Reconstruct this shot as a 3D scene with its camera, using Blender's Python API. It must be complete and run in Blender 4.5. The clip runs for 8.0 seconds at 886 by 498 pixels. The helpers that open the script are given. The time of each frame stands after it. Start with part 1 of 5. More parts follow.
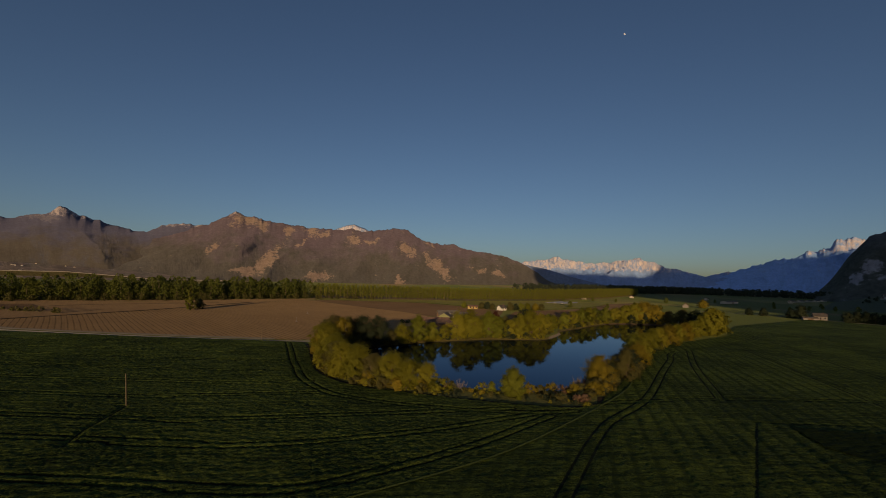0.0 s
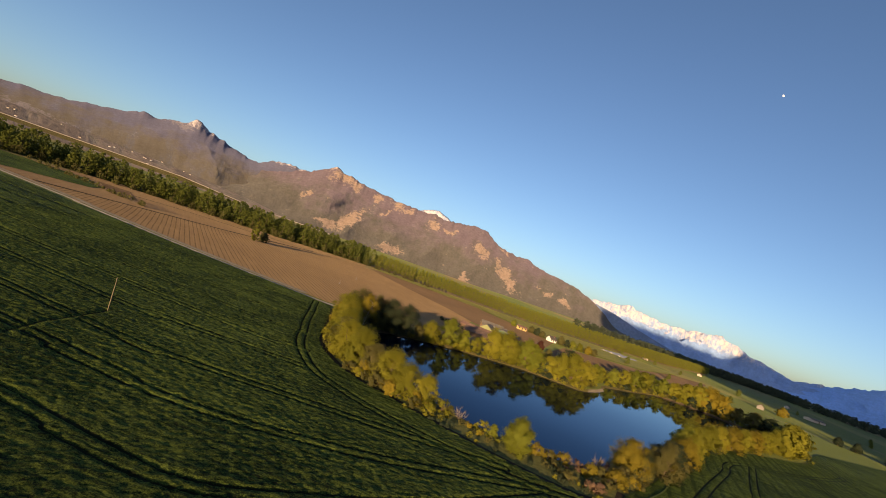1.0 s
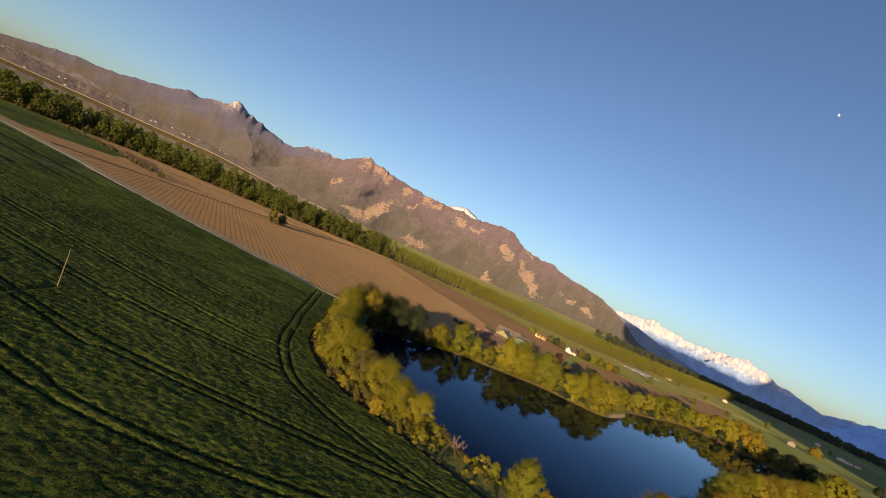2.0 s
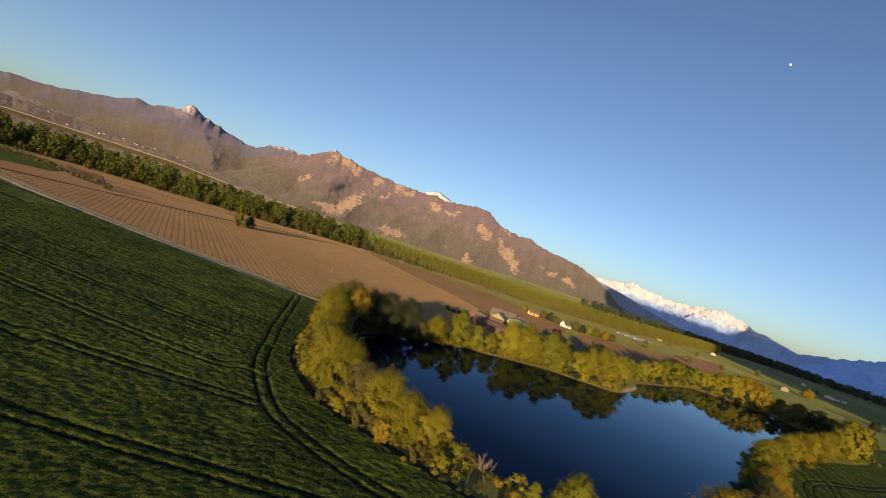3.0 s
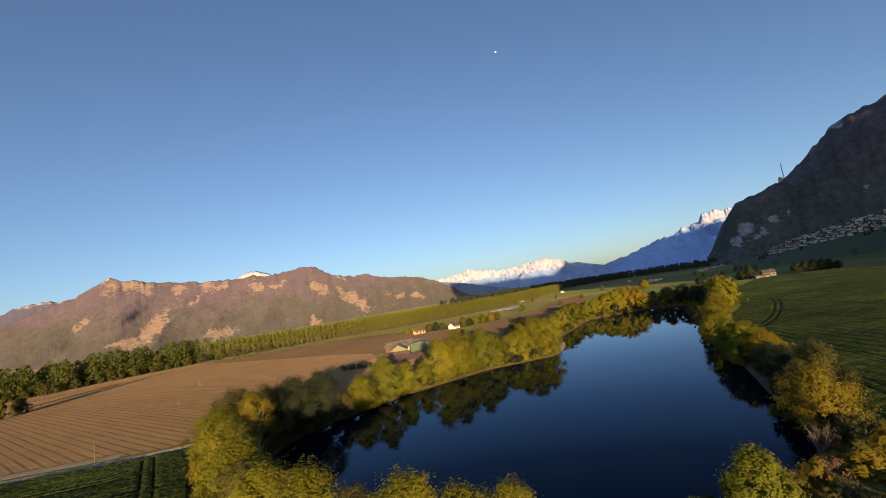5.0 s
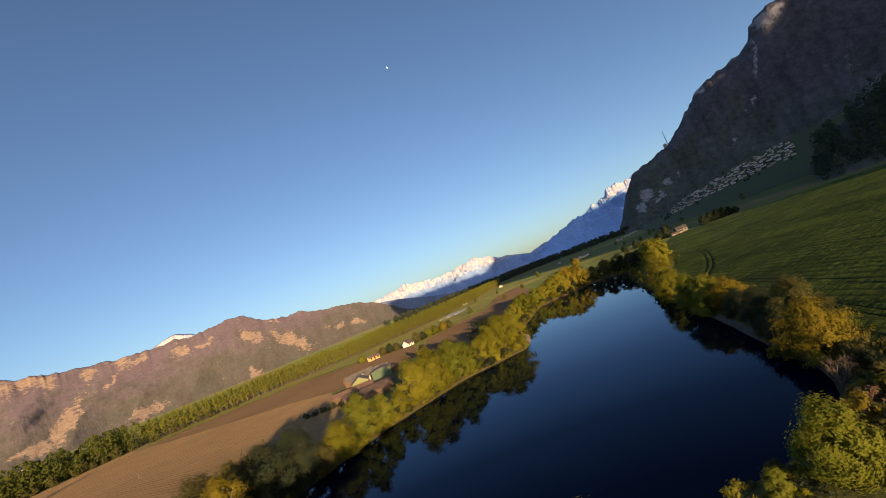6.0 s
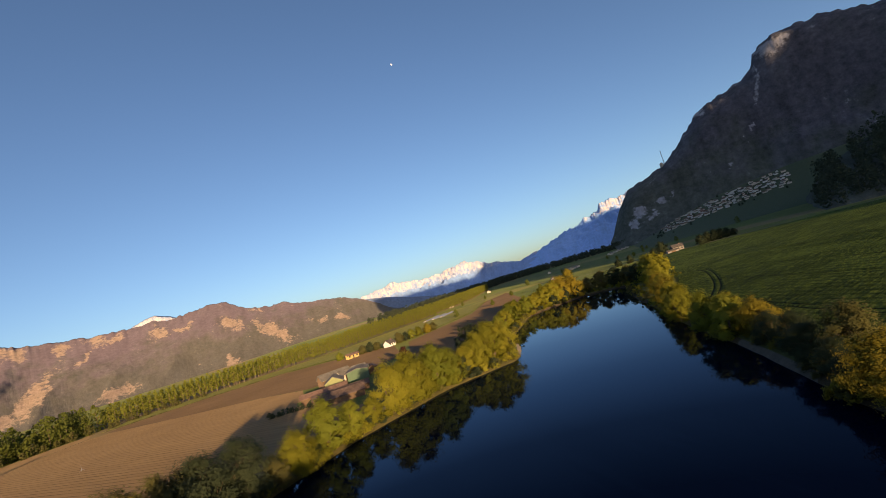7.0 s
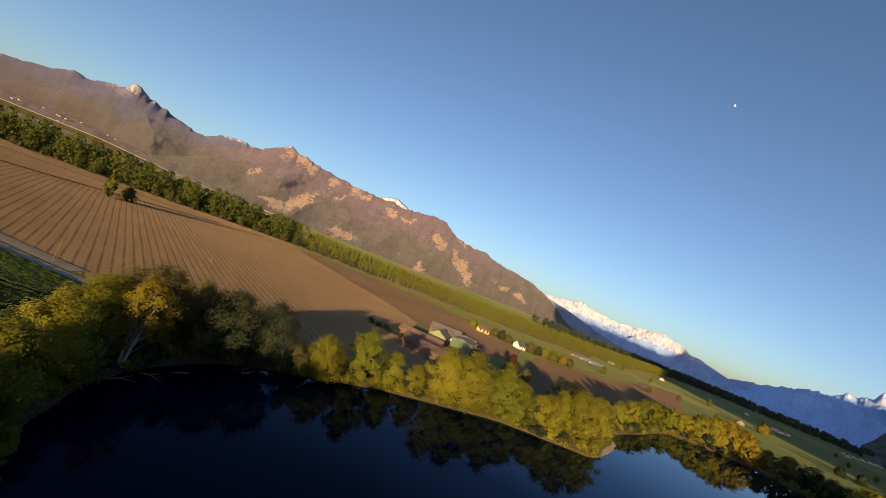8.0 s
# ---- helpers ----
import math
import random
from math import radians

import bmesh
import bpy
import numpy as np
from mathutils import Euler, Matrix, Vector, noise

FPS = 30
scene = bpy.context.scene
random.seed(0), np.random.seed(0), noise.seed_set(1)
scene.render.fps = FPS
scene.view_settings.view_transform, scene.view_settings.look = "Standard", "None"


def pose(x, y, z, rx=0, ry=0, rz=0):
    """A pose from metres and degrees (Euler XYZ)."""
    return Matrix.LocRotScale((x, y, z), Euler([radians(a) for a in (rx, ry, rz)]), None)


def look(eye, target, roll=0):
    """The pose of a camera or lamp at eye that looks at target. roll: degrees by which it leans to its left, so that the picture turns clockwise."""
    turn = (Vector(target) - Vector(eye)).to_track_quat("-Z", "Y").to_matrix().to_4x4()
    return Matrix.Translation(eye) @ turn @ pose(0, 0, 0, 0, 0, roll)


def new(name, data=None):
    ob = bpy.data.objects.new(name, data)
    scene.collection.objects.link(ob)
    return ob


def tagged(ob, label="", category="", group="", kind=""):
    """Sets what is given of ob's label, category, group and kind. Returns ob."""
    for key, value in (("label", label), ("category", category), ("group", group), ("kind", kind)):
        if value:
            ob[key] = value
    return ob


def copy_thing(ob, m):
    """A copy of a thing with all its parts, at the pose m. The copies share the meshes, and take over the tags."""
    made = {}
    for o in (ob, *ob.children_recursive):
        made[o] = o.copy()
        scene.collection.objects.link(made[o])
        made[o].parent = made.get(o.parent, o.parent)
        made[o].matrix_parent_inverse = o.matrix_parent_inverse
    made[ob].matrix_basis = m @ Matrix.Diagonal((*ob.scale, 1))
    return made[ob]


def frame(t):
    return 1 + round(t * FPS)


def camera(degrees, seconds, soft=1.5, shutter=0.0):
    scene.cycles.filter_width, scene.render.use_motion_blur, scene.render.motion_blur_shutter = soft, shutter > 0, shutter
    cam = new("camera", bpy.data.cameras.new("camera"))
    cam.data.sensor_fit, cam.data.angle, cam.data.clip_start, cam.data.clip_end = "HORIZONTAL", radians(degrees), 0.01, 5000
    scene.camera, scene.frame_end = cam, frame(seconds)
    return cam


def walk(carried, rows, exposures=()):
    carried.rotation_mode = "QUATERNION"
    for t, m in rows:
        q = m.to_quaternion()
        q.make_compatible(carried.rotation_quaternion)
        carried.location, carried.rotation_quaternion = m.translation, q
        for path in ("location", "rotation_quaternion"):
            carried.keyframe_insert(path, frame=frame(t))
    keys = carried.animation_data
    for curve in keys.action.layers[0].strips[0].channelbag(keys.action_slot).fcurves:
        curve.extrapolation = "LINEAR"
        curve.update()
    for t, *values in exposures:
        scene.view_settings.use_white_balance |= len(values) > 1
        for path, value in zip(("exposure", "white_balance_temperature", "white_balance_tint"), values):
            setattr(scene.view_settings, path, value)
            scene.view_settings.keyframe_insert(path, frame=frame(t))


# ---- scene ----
from mathutils.geometry import tessellate_polygon

# A flight over green fields and a tree-lined pond in a wide alpine valley, low evening sun behind the camera.
cam = camera(89.6, 8.0, soft=0.7)
PATH = [
    (0, 0.00, -0.00, 25.99, 0.95, 3.73, -1.72),
    (0.5, 3.05, 8.90, 26.53, 5.50, 3.31, -11.86),
    (1, 5.33, 15.79, 27.83, 9.76, 2.11, -19.88),
    (1.5, 5.64, 22.53, 28.93, 12.12, 1.17, -23.53),
    (1.7, 5.59, 25.60, 29.52, 13.01, 0.73, -24.65),
    (2.8, 0.55, 41.16, 28.27, 12.40, -0.49, -22.62),
    (3, -0.88, 43.40, 28.03, 10.04, -0.33, -18.47),
    (3.5, -4.73, 49.92, 26.66, 5.80, -0.17, -10.69),
    (4, -7.91, 55.82, 25.01, 3.62, 1.55, -6.19),
    (4.5, -10.75, 63.30, 22.81, -5.19, 5.41, -0.02),
    (5, -14.84, 67.96, 22.52, -9.76, 6.30, 8.60),
    (5.2, -16.25, 69.77, 22.64, -12.52, 6.37, 11.21),
    (6.3, -18.72, 78.65, 24.35, -18.09, 5.86, 22.16),
    (6.5, -18.61, 81.03, 24.37, -18.14, 5.86, 21.94),
    (7, -15.10, 87.85, 23.63, -19.60, 5.63, 16.68),
    (7.5, -7.78, 94.79, 22.75, -13.06, 6.45, 1.22),
    (7.7, -4.01, 96.32, 24.13, -6.52, 5.90, -8.40),
    (8, 1.39, 95.69, 26.15, 3.83, 3.07, -22.19),
]
WB = (7200, 19)
EXPOSURES = [(0.0, -0.95, *WB), (0.2, -0.4, *WB), (0.4, 0.42, *WB), (0.55, 0.66, *WB), (0.8, 0.63, *WB), (8.0, 0.61, *WB)]
walk(cam, [(t, pose(x, y, z, 90 + p, r, yw)) for t, x, y, z, yw, p, r in PATH], EXPOSURES)

# ---- light ----
SUN_AZ, SUN_EL = 184.0, 5.6
world = bpy.data.worlds.new("world")
scene.world = world
world.use_nodes = True
wn = world.node_tree
sky = wn.nodes.new("ShaderNodeTexSky")
sky.sky_type, sky.sun_disc = "NISHITA", False
sky.sun_elevation, sky.sun_rotation = radians(SUN_EL), radians(SUN_AZ)
sky.altitude, sky.air_density, sky.dust_density, sky.ozone_density = 400, 0.74, 1.25, 2.42
wn.links.new(sky.outputs[0], wn.nodes["Background"].inputs[0])
wn.nodes["Background"].inputs[1].default_value = 0.15
lamp = bpy.data.lights.new("sun", "SUN")
lamp.energy, lamp.angle, lamp.color = 4.8, radians(0.55), (1.0, 0.745, 0.42)
sun = new("sun", lamp)
sun_from = Vector((math.sin(radians(SUN_AZ)) * math.cos(radians(SUN_EL)), math.cos(radians(SUN_AZ)) * math.cos(radians(SUN_EL)), math.sin(radians(SUN_EL))))
sun.matrix_world = look(sun_from * 200, (0, 0, 0))


# ---- materials ----
def material(name, rough=0.9, spec=0.2):
    m = bpy.data.materials.new(name)
    m.use_nodes = True
    nt = m.node_tree
    b = nt.nodes["Principled BSDF"]
    b.inputs["Roughness"].default_value = rough
    b.inputs["Specular IOR Level"].default_value = spec
    b.inputs["Diffuse Roughness"].default_value = 1.0 if rough > 0.85 else 0.3
    return m, nt, b


def tex_noise(nt, scale, detail=4.0, rough=0.55, vec=None, stretch=None, turn=0.0):
    n = nt.nodes.new("ShaderNodeTexNoise")
    n.inputs["Scale"].default_value, n.inputs["Detail"].default_value, n.inputs["Roughness"].default_value = scale, detail, rough
    if vec is None:
        vec = nt.nodes.new("ShaderNodeNewGeometry").outputs["Position"]
        if turn:
            mp = nt.nodes.new("ShaderNodeMapping")
            mp.inputs["Rotation"].default_value = (0, 0, radians(turn))
            nt.links.new(vec, mp.inputs["Vector"])
            vec, turn = mp.outputs["Vector"], 0.0
    if stretch:
        mp = nt.nodes.new("ShaderNodeMapping")
        mp.inputs["Scale"].default_value = stretch
        mp.inputs["Rotation"].default_value = (0, 0, radians(turn))
        nt.links.new(vec, mp.inputs["Vector"])
        vec = mp.outputs["Vector"]
    nt.links.new(vec, n.inputs["Vector"])
    return n.outputs["Fac"]


def ramp(nt, fac, stops):
    r = nt.nodes.new("ShaderNodeValToRGB")
    el = r.color_ramp.elements
    while len(el) < len(stops):
        el.new(0.5)
    for e, (p, c) in zip(el, stops):
        e.position, e.color = p, (*c, 1.0) if len(c) == 3 else (c[0], c[0], c[0], 1.0)
    nt.links.new(fac, r.inputs["Fac"])
    return r.outputs["Color"]


def mix(nt, fac, a, b, mode="MIX"):
    n = nt.nodes.new("ShaderNodeMix")
    n.data_type, n.blend_type = "RGBA", mode
    for sock, v in ((n.inputs[0], fac), (n.inputs[6], a), (n.inputs[7], b)):
        if isinstance(v, (int, float)):
            sock.default_value = v
        elif isinstance(v, tuple):
            sock.default_value = (*v, 1.0)
        else:
            nt.links.new(v, sock)
    return n.outputs[2]


def calc(nt, op, a, b=0.0, c=None):
    n = nt.nodes.new("ShaderNodeMath")
    n.operation = op
    for sock, v in zip(n.inputs, (a, b, c)):
        if v is None:
            continue
        if isinstance(v, (int, float)):
            sock.default_value = v
        else:
            nt.links.new(v, sock)
    return n.outputs[0]


def bump(nt, b, fac, strength=0.5, distance=0.1):
    n = nt.nodes.new("ShaderNodeBump")
    n.inputs["Strength"].default_value, n.inputs["Distance"].default_value = strength, distance
    nt.links.new(fac, n.inputs["Height"])
    nt.links.new(n.outputs[0], b.inputs["Normal"])


def plain_material(name, colour, vary=0.25, scale=1.5, rough=0.8, spec=0.3, relief=0.0):
    m, nt, b = material(name, rough, spec)
    lo = tuple(c * (1 - vary) for c in colour)
    hi = tuple(min(1.0, c * (1 + vary)) for c in colour)
    fine = tex_noise(nt, scale * 6, 5)
    both = calc(nt, "ADD", calc(nt, "MULTIPLY", tex_noise(nt, scale, 4), 0.6), calc(nt, "MULTIPLY", fine, 0.4))
    nt.links.new(ramp(nt, both, [(0.3, lo), (0.7, hi)]), b.inputs["Base Color"])
    if relief:
        bump(nt, b, fine, 0.6, relief)
    return m


def crop_material(name, low, high, soil, rows=None):
    """Young cereal: blades of two greens, patchy at field scale, bare soil down in the wheel ruts (track: distance from a tramline's middle)."""
    m, nt, b = material(name, 0.85, 0.06)
    clump, fine = tex_noise(nt, 1.7, 5, 0.8), tex_noise(nt, 5.5, 6, 0.85)
    broad = tex_noise(nt, 0.035, 3)
    drill = tex_noise(nt, 1.0, 4, 0.7, stretch=(0.10, 2.2, 1.0), turn=-8)
    fac = calc(nt, "ADD", calc(nt, "ADD", calc(nt, "MULTIPLY", clump, 0.22), calc(nt, "MULTIPLY", fine, 0.43)), calc(nt, "ADD", calc(nt, "MULTIPLY", broad, 0.12), calc(nt, "MULTIPLY", drill, 0.23)))
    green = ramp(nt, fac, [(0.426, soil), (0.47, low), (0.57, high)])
    if rows:
        turn, apart = rows
        sep = nt.nodes.new("ShaderNodeSeparateXYZ")
        nt.links.new(nt.nodes.new("ShaderNodeNewGeometry").outputs["Position"], sep.inputs[0])
        u = calc(nt, "SUBTRACT", calc(nt, "MULTIPLY", sep.outputs["X"], math.cos(radians(turn)) / apart), calc(nt, "MULTIPLY", sep.outputs["Y"], math.sin(radians(turn)) / apart))
        u = calc(nt, "ADD", u, calc(nt, "MULTIPLY", tex_noise(nt, 0.02, 2), 0.6))
        gap = ramp(nt, calc(nt, "FRACT", u), [(0.0, (0.85,)), (0.14, (0.7,)), (0.28, (0.0,)), (0.86, (0.0,)), (1.0, (0.85,))])
        green = mix(nt, calc(nt, "MULTIPLY", gap, ramp(nt, tex_noise(nt, 0.06, 3), [(0.35, (0.25,)), (0.6, (0.9,))])), green, low)
    at = nt.nodes.new("ShaderNodeAttribute")
    at.attribute_name = "track"
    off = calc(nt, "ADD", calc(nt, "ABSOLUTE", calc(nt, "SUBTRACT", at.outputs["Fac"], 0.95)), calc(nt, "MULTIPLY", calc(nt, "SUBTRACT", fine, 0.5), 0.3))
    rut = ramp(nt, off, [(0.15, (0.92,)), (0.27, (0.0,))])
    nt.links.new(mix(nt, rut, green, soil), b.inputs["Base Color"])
    bump(nt, b, calc(nt, "ADD", clump, calc(nt, "MULTIPLY", fine, 1.6)), 1.0, 0.22)
    return m


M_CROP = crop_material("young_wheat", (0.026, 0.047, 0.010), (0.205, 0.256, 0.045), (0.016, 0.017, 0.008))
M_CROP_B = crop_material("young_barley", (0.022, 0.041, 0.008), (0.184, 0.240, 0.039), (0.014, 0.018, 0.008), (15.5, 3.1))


def soil_material(name, low, high, scale, furrow=0.0):
    """Bare soil; furrow gives the distance between furrow bottoms, painted dark as if shaded, in metres."""
    m, nt, b = material(name, 0.95, 0.1)
    fine = tex_noise(nt, scale, 6, 0.65)
    streak = tex_noise(nt, 1.0, 4, 0.6, stretch=(0.7, 0.03, 1.0), turn=-41.5)
    broad = tex_noise(nt, 0.02, 3)
    fac = calc(nt, "ADD", calc(nt, "MULTIPLY", fine, 0.3), calc(nt, "ADD", calc(nt, "MULTIPLY", broad, 0.35), calc(nt, "MULTIPLY", streak, 0.35)))
    col = ramp(nt, fac, [(0.35, low), (0.65, high)])
    if furrow:
        sep = nt.nodes.new("ShaderNodeSeparateXYZ")
        nt.links.new(nt.nodes.new("ShaderNodeNewGeometry").outputs["Position"], sep.inputs[0])
        u = calc(nt, "ADD", calc(nt, "MULTIPLY", sep.outputs["X"], math.cos(radians(41.5)) / furrow), calc(nt, "MULTIPLY", sep.outputs["Y"], math.sin(radians(41.5)) / furrow))
        u = calc(nt, "ADD", u, calc(nt, "ADD", calc(nt, "MULTIPLY", tex_noise(nt, 0.02, 2), 0.5), calc(nt, "MULTIPLY", fine, 0.12)))
        # dark lines stand for shade in the furrows; the surface itself has none
        line = ramp(nt, calc(nt, "FRACT", u), [(0.0, (0.95,)), (0.10, (1.0,)), (0.22, (0.0,)), (0.46, (0.0,)), (0.56, (0.18,)), (0.66, (0.0,)), (0.86, (0.0,)), (1.0, (0.95,))])
        left = ramp(nt, calc(nt, "ADD", calc(nt, "MULTIPLY", sep.outputs["X"], -0.012), calc(nt, "MULTIPLY", tex_noise(nt, 0.05, 3), 0.8)), [(0.6, (0.06,)), (1.75, (0.9,))])
        left = calc(nt, "MULTIPLY", left, ramp(nt, tex_noise(nt, 0.11, 4, 0.7), [(0.36, (0.45,)), (0.6, (1.0,))]))
        col = mix(nt, calc(nt, "MULTIPLY", line, left), col, tuple(c * 0.5 for c in low))
    nt.links.new(col, b.inputs["Base Color"])
    bump(nt, b, fine, 1.0, 0.3)
    return m


M_SOIL = soil_material("harrowed_soil", (0.180, 0.117, 0.058), (0.275, 0.185, 0.092), 1.4, 2.16)
M_STUBBLE = soil_material("smooth_stubble_soil", (0.165, 0.108, 0.056), (0.25, 0.17, 0.088), 1.1)
M_SOIL_DARK = soil_material("dark_ploughed_soil", (0.085, 0.055, 0.03), (0.145, 0.095, 0.052), 0.9)
M_SOIL_WET = soil_material("bare_wet_soil", (0.022, 0.018, 0.012), (0.05, 0.04, 0.026), 2.0)


def ground_material():
    m, nt, b = material("valley_farmland", 0.9, 0.15)
    pos = nt.nodes.new("ShaderNodeNewGeometry").outputs["Position"]
    mp = nt.nodes.new("ShaderNodeMapping")
    mp.inputs["Scale"].default_value = (0.0085, 0.0032, 1.0)
    mp.inputs["Rotation"].default_value = (0, 0, radians(24))
    nt.links.new(pos, mp.inputs["Vector"])
    v = nt.nodes.new("ShaderNodeTexVoronoi")
    v.inputs["Scale"].default_value = 1.0
    nt.links.new(mp.outputs[0], v.inputs["Vector"])
    sep = nt.nodes.new("ShaderNodeSeparateColor")
    nt.links.new(v.outputs["Color"], sep.inputs[0])
    fields = ramp(nt, sep.outputs[0], [(0.0, (0.082, 0.112, 0.024)), (0.42, (0.125, 0.14, 0.034)), (0.6, (0.17, 0.13, 0.064)), (0.8, (0.095, 0.12, 0.026)), (1.0, (0.18, 0.165, 0.05))])
    grass = ramp(nt, tex_noise(nt, 0.9, 6, 0.7), [(0.3, (0.6,)), (0.7, (1.25,))])
    nt.links.new(mix(nt, 1.0, fields, grass, "MULTIPLY"), b.inputs["Base Color"])
    bump(nt, b, tex_noise(nt, 1.8, 5, 0.7), 0.9, 0.3)
    return m


M_GROUND = ground_material()


def grass_material(name, low, high):
    m, nt, b = material(name, 0.85, 0.2)
    fac = calc(nt, "ADD", calc(nt, "MULTIPLY", tex_noise(nt, 0.22, 4), 0.5), calc(nt, "MULTIPLY", tex_noise(nt, 3.5, 6, 0.7), 0.5))
    nt.links.new(ramp(nt, fac, [(0.35, low), (0.65, high)]), b.inputs["Base Color"])
    bump(nt, b, tex_noise(nt, 4.0, 5, 0.75), 1.0, 0.35)
    return m


M_VERGE = grass_material("verge_grass", (0.030, 0.052, 0.011), (0.078, 0.105, 0.022))
M_MEADOW = grass_material("meadow", (0.19, 0.19, 0.036), (0.33, 0.30, 0.07))
M_REED = grass_material("dry_bank_grass", (0.06, 0.055, 0.018), (0.15, 0.12, 0.042))
M_BANK = soil_material("bank_earth", (0.05, 0.038, 0.022), (0.11, 0.08, 0.045), 2.5)
M_SAND = plain_material("pale_sand", (0.115, 0.097, 0.077), 0.3, 0.8, 0.95, 0.1, 0.05)
M_ROAD = plain_material("worn_asphalt_lane", (0.235, 0.215, 0.19), 0.2, 0.4, 0.9, 0.2, 0.02)
M_TRACK = plain_material("gravel_track", (0.15, 0.135, 0.11), 0.25, 0.4, 0.95, 0.1, 0.02)
M_MOTORWAY = plain_material("concrete_parapet", (0.38, 0.34, 0.29), 0.12, 0.05, 0.9, 0.1)


def water_material():
    """Deep dark water: little gloss looking down, a mirror at a flat angle."""
    m, nt, b = material("pond_water", 0.9, 0.0)
    nt.links.new(ramp(nt, tex_noise(nt, 0.03, 3), [(0.3, (0.0006, 0.0022, 0.010)), (0.7, (0.0009, 0.0030, 0.0135))]), b.inputs["Base Color"])
    b.inputs["Diffuse Roughness"].default_value = 0.0
    ripples = calc(nt, "ADD", tex_noise(nt, 0.7, 3, 0.5), calc(nt, "MULTIPLY", tex_noise(nt, 0.12, 2), 1.5))
    bump(nt, b, ripples, 0.05, 0.08)
    gloss = nt.nodes.new("ShaderNodeBsdfGlossy")
    gloss.inputs["Roughness"].default_value = 0.02
    nt.links.new(b.inputs["Normal"].links[0].from_socket, gloss.inputs["Normal"])
    facing = nt.nodes.new("ShaderNodeLayerWeight")
    facing.inputs["Blend"].default_value = 0.5
    fac = ramp(nt, facing.outputs["Facing"], [(0.38, (0.004,)), (0.55, (0.019,)), (0.66, (0.055,)), (0.76, (0.165,)), (0.83, (0.30,)), (0.92, (0.6,)), (1.0, (1.0,))])
    nt.links.new(ramp(nt, facing.outputs["Facing"], [(0.74, (0.50, 0.70, 0.95)), (0.86, (0.68, 0.82, 0.98)), (0.96, (0.95, 0.97, 1.0))]), gloss.inputs["Color"])
    ms = nt.nodes.new("ShaderNodeMixShader")
    nt.links.new(fac, ms.inputs[0])
    nt.links.new(b.outputs[0], ms.inputs[1])
    nt.links.new(gloss.outputs[0], ms.inputs[2])
    nt.links.new(ms.outputs[0], nt.nodes["Material Output"].inputs["Surface"])
    return m


M_WATER = water_material()


def leaf_material(name, shades, through_light=0.34):
    """Leaves: a shade for each leaf and each tree, light passing through."""
    m, nt, b = material(name, 0.7, 0.08)
    geo = nt.nodes.new("ShaderNodeNewGeometry")
    info = nt.nodes.new("ShaderNodeObjectInfo")
    fac = calc(nt, "ADD", calc(nt, "MULTIPLY", geo.outputs["Random Per Island"], 0.05), calc(nt, "ADD", calc(nt, "MULTIPLY", info.outputs["Random"], 0.3), calc(nt, "ADD", calc(nt, "MULTIPLY", tex_noise(nt, 0.6, 3), 0.35), calc(nt, "MULTIPLY", tex_noise(nt, 0.13, 2), 0.25))))
    n = len(shades)
    col = ramp(nt, fac, [(0.1 + 0.8 * i / (n - 1), c) for i, c in enumerate(shades)])
    nt.links.new(col, b.inputs["Base Color"])
    tr = nt.nodes.new("ShaderNodeBsdfTranslucent")
    nt.links.new(col, tr.inputs["Color"])
    ms = nt.nodes.new("ShaderNodeMixShader")
    ms.inputs[0].default_value = through_light
    nt.links.new(b.outputs[0], ms.inputs[1])
    nt.links.new(tr.outputs[0], ms.inputs[2])
    nt.links.new(ms.outputs[0], nt.nodes["Material Output"].inputs["Surface"])
    return m


LEAF = {
    "gold": leaf_material("golden_willow_leaves", [(0.108, 0.124, 0.018), (0.262, 0.250, 0.032), (0.43, 0.375, 0.050)], 0.5),
    "lime": leaf_material("lime_green_leaves", [(0.110, 0.138, 0.021), (0.235, 0.252, 0.037), (0.365, 0.342, 0.055)], 0.5),
    "olive": leaf_material("olive_leaves", [(0.09, 0.09, 0.032), (0.15, 0.14, 0.048), (0.21, 0.188, 0.070)], 0.5),
    "dark": leaf_material("dark_green_leaves", [(0.034, 0.049, 0.028), (0.060, 0.079, 0.042), (0.094, 0.110, 0.058)], 0.5),
    "orange": leaf_material("orange_spring_leaves", [(0.132, 0.118, 0.018), (0.292, 0.232, 0.032), (0.445, 0.335, 0.048)], 0.5),
    "copper": leaf_material("copper_leaves", [(0.045, 0.020, 0.014), (0.08, 0.032, 0.022), (0.12, 0.05, 0.03)]),
    "poplar": leaf_material("young_poplar_leaves", [(0.112, 0.125, 0.022), (0.195, 0.202, 0.034), (0.28, 0.265, 0.046)]),
    "wood": leaf_material("mixed_woodland_leaves", [(0.078, 0.098, 0.022), (0.145, 0.165, 0.036), (0.225, 0.228, 0.052)], 0.5),
    "twig": leaf_material("bare_brown_twigs", [(0.095, 0.058, 0.036), (0.16, 0.10, 0.065), (0.23, 0.145, 0.095)], 0.1),
    # darker copy of the woodland leaves, its shade set in the colour
    "shade_wood": leaf_material("shaded_woodland_leaves", [(0.040, 0.054, 0.036), (0.064, 0.080, 0.052), (0.092, 0.104, 0.064)]),
}
M_BARK = plain_material("grey_brown_bark", (0.16, 0.12, 0.08), 0.35, 2.0, 0.95, 0.1, 0.03)
M_BIRCH = plain_material("pale_birch_bark", (0.48, 0.42, 0.34), 0.3, 3.0, 0.9, 0.1, 0.01)
M_DEAD = plain_material("bleached_dead_wood", (0.21, 0.165, 0.115), 0.25, 2.0, 0.9, 0.1, 0.01)


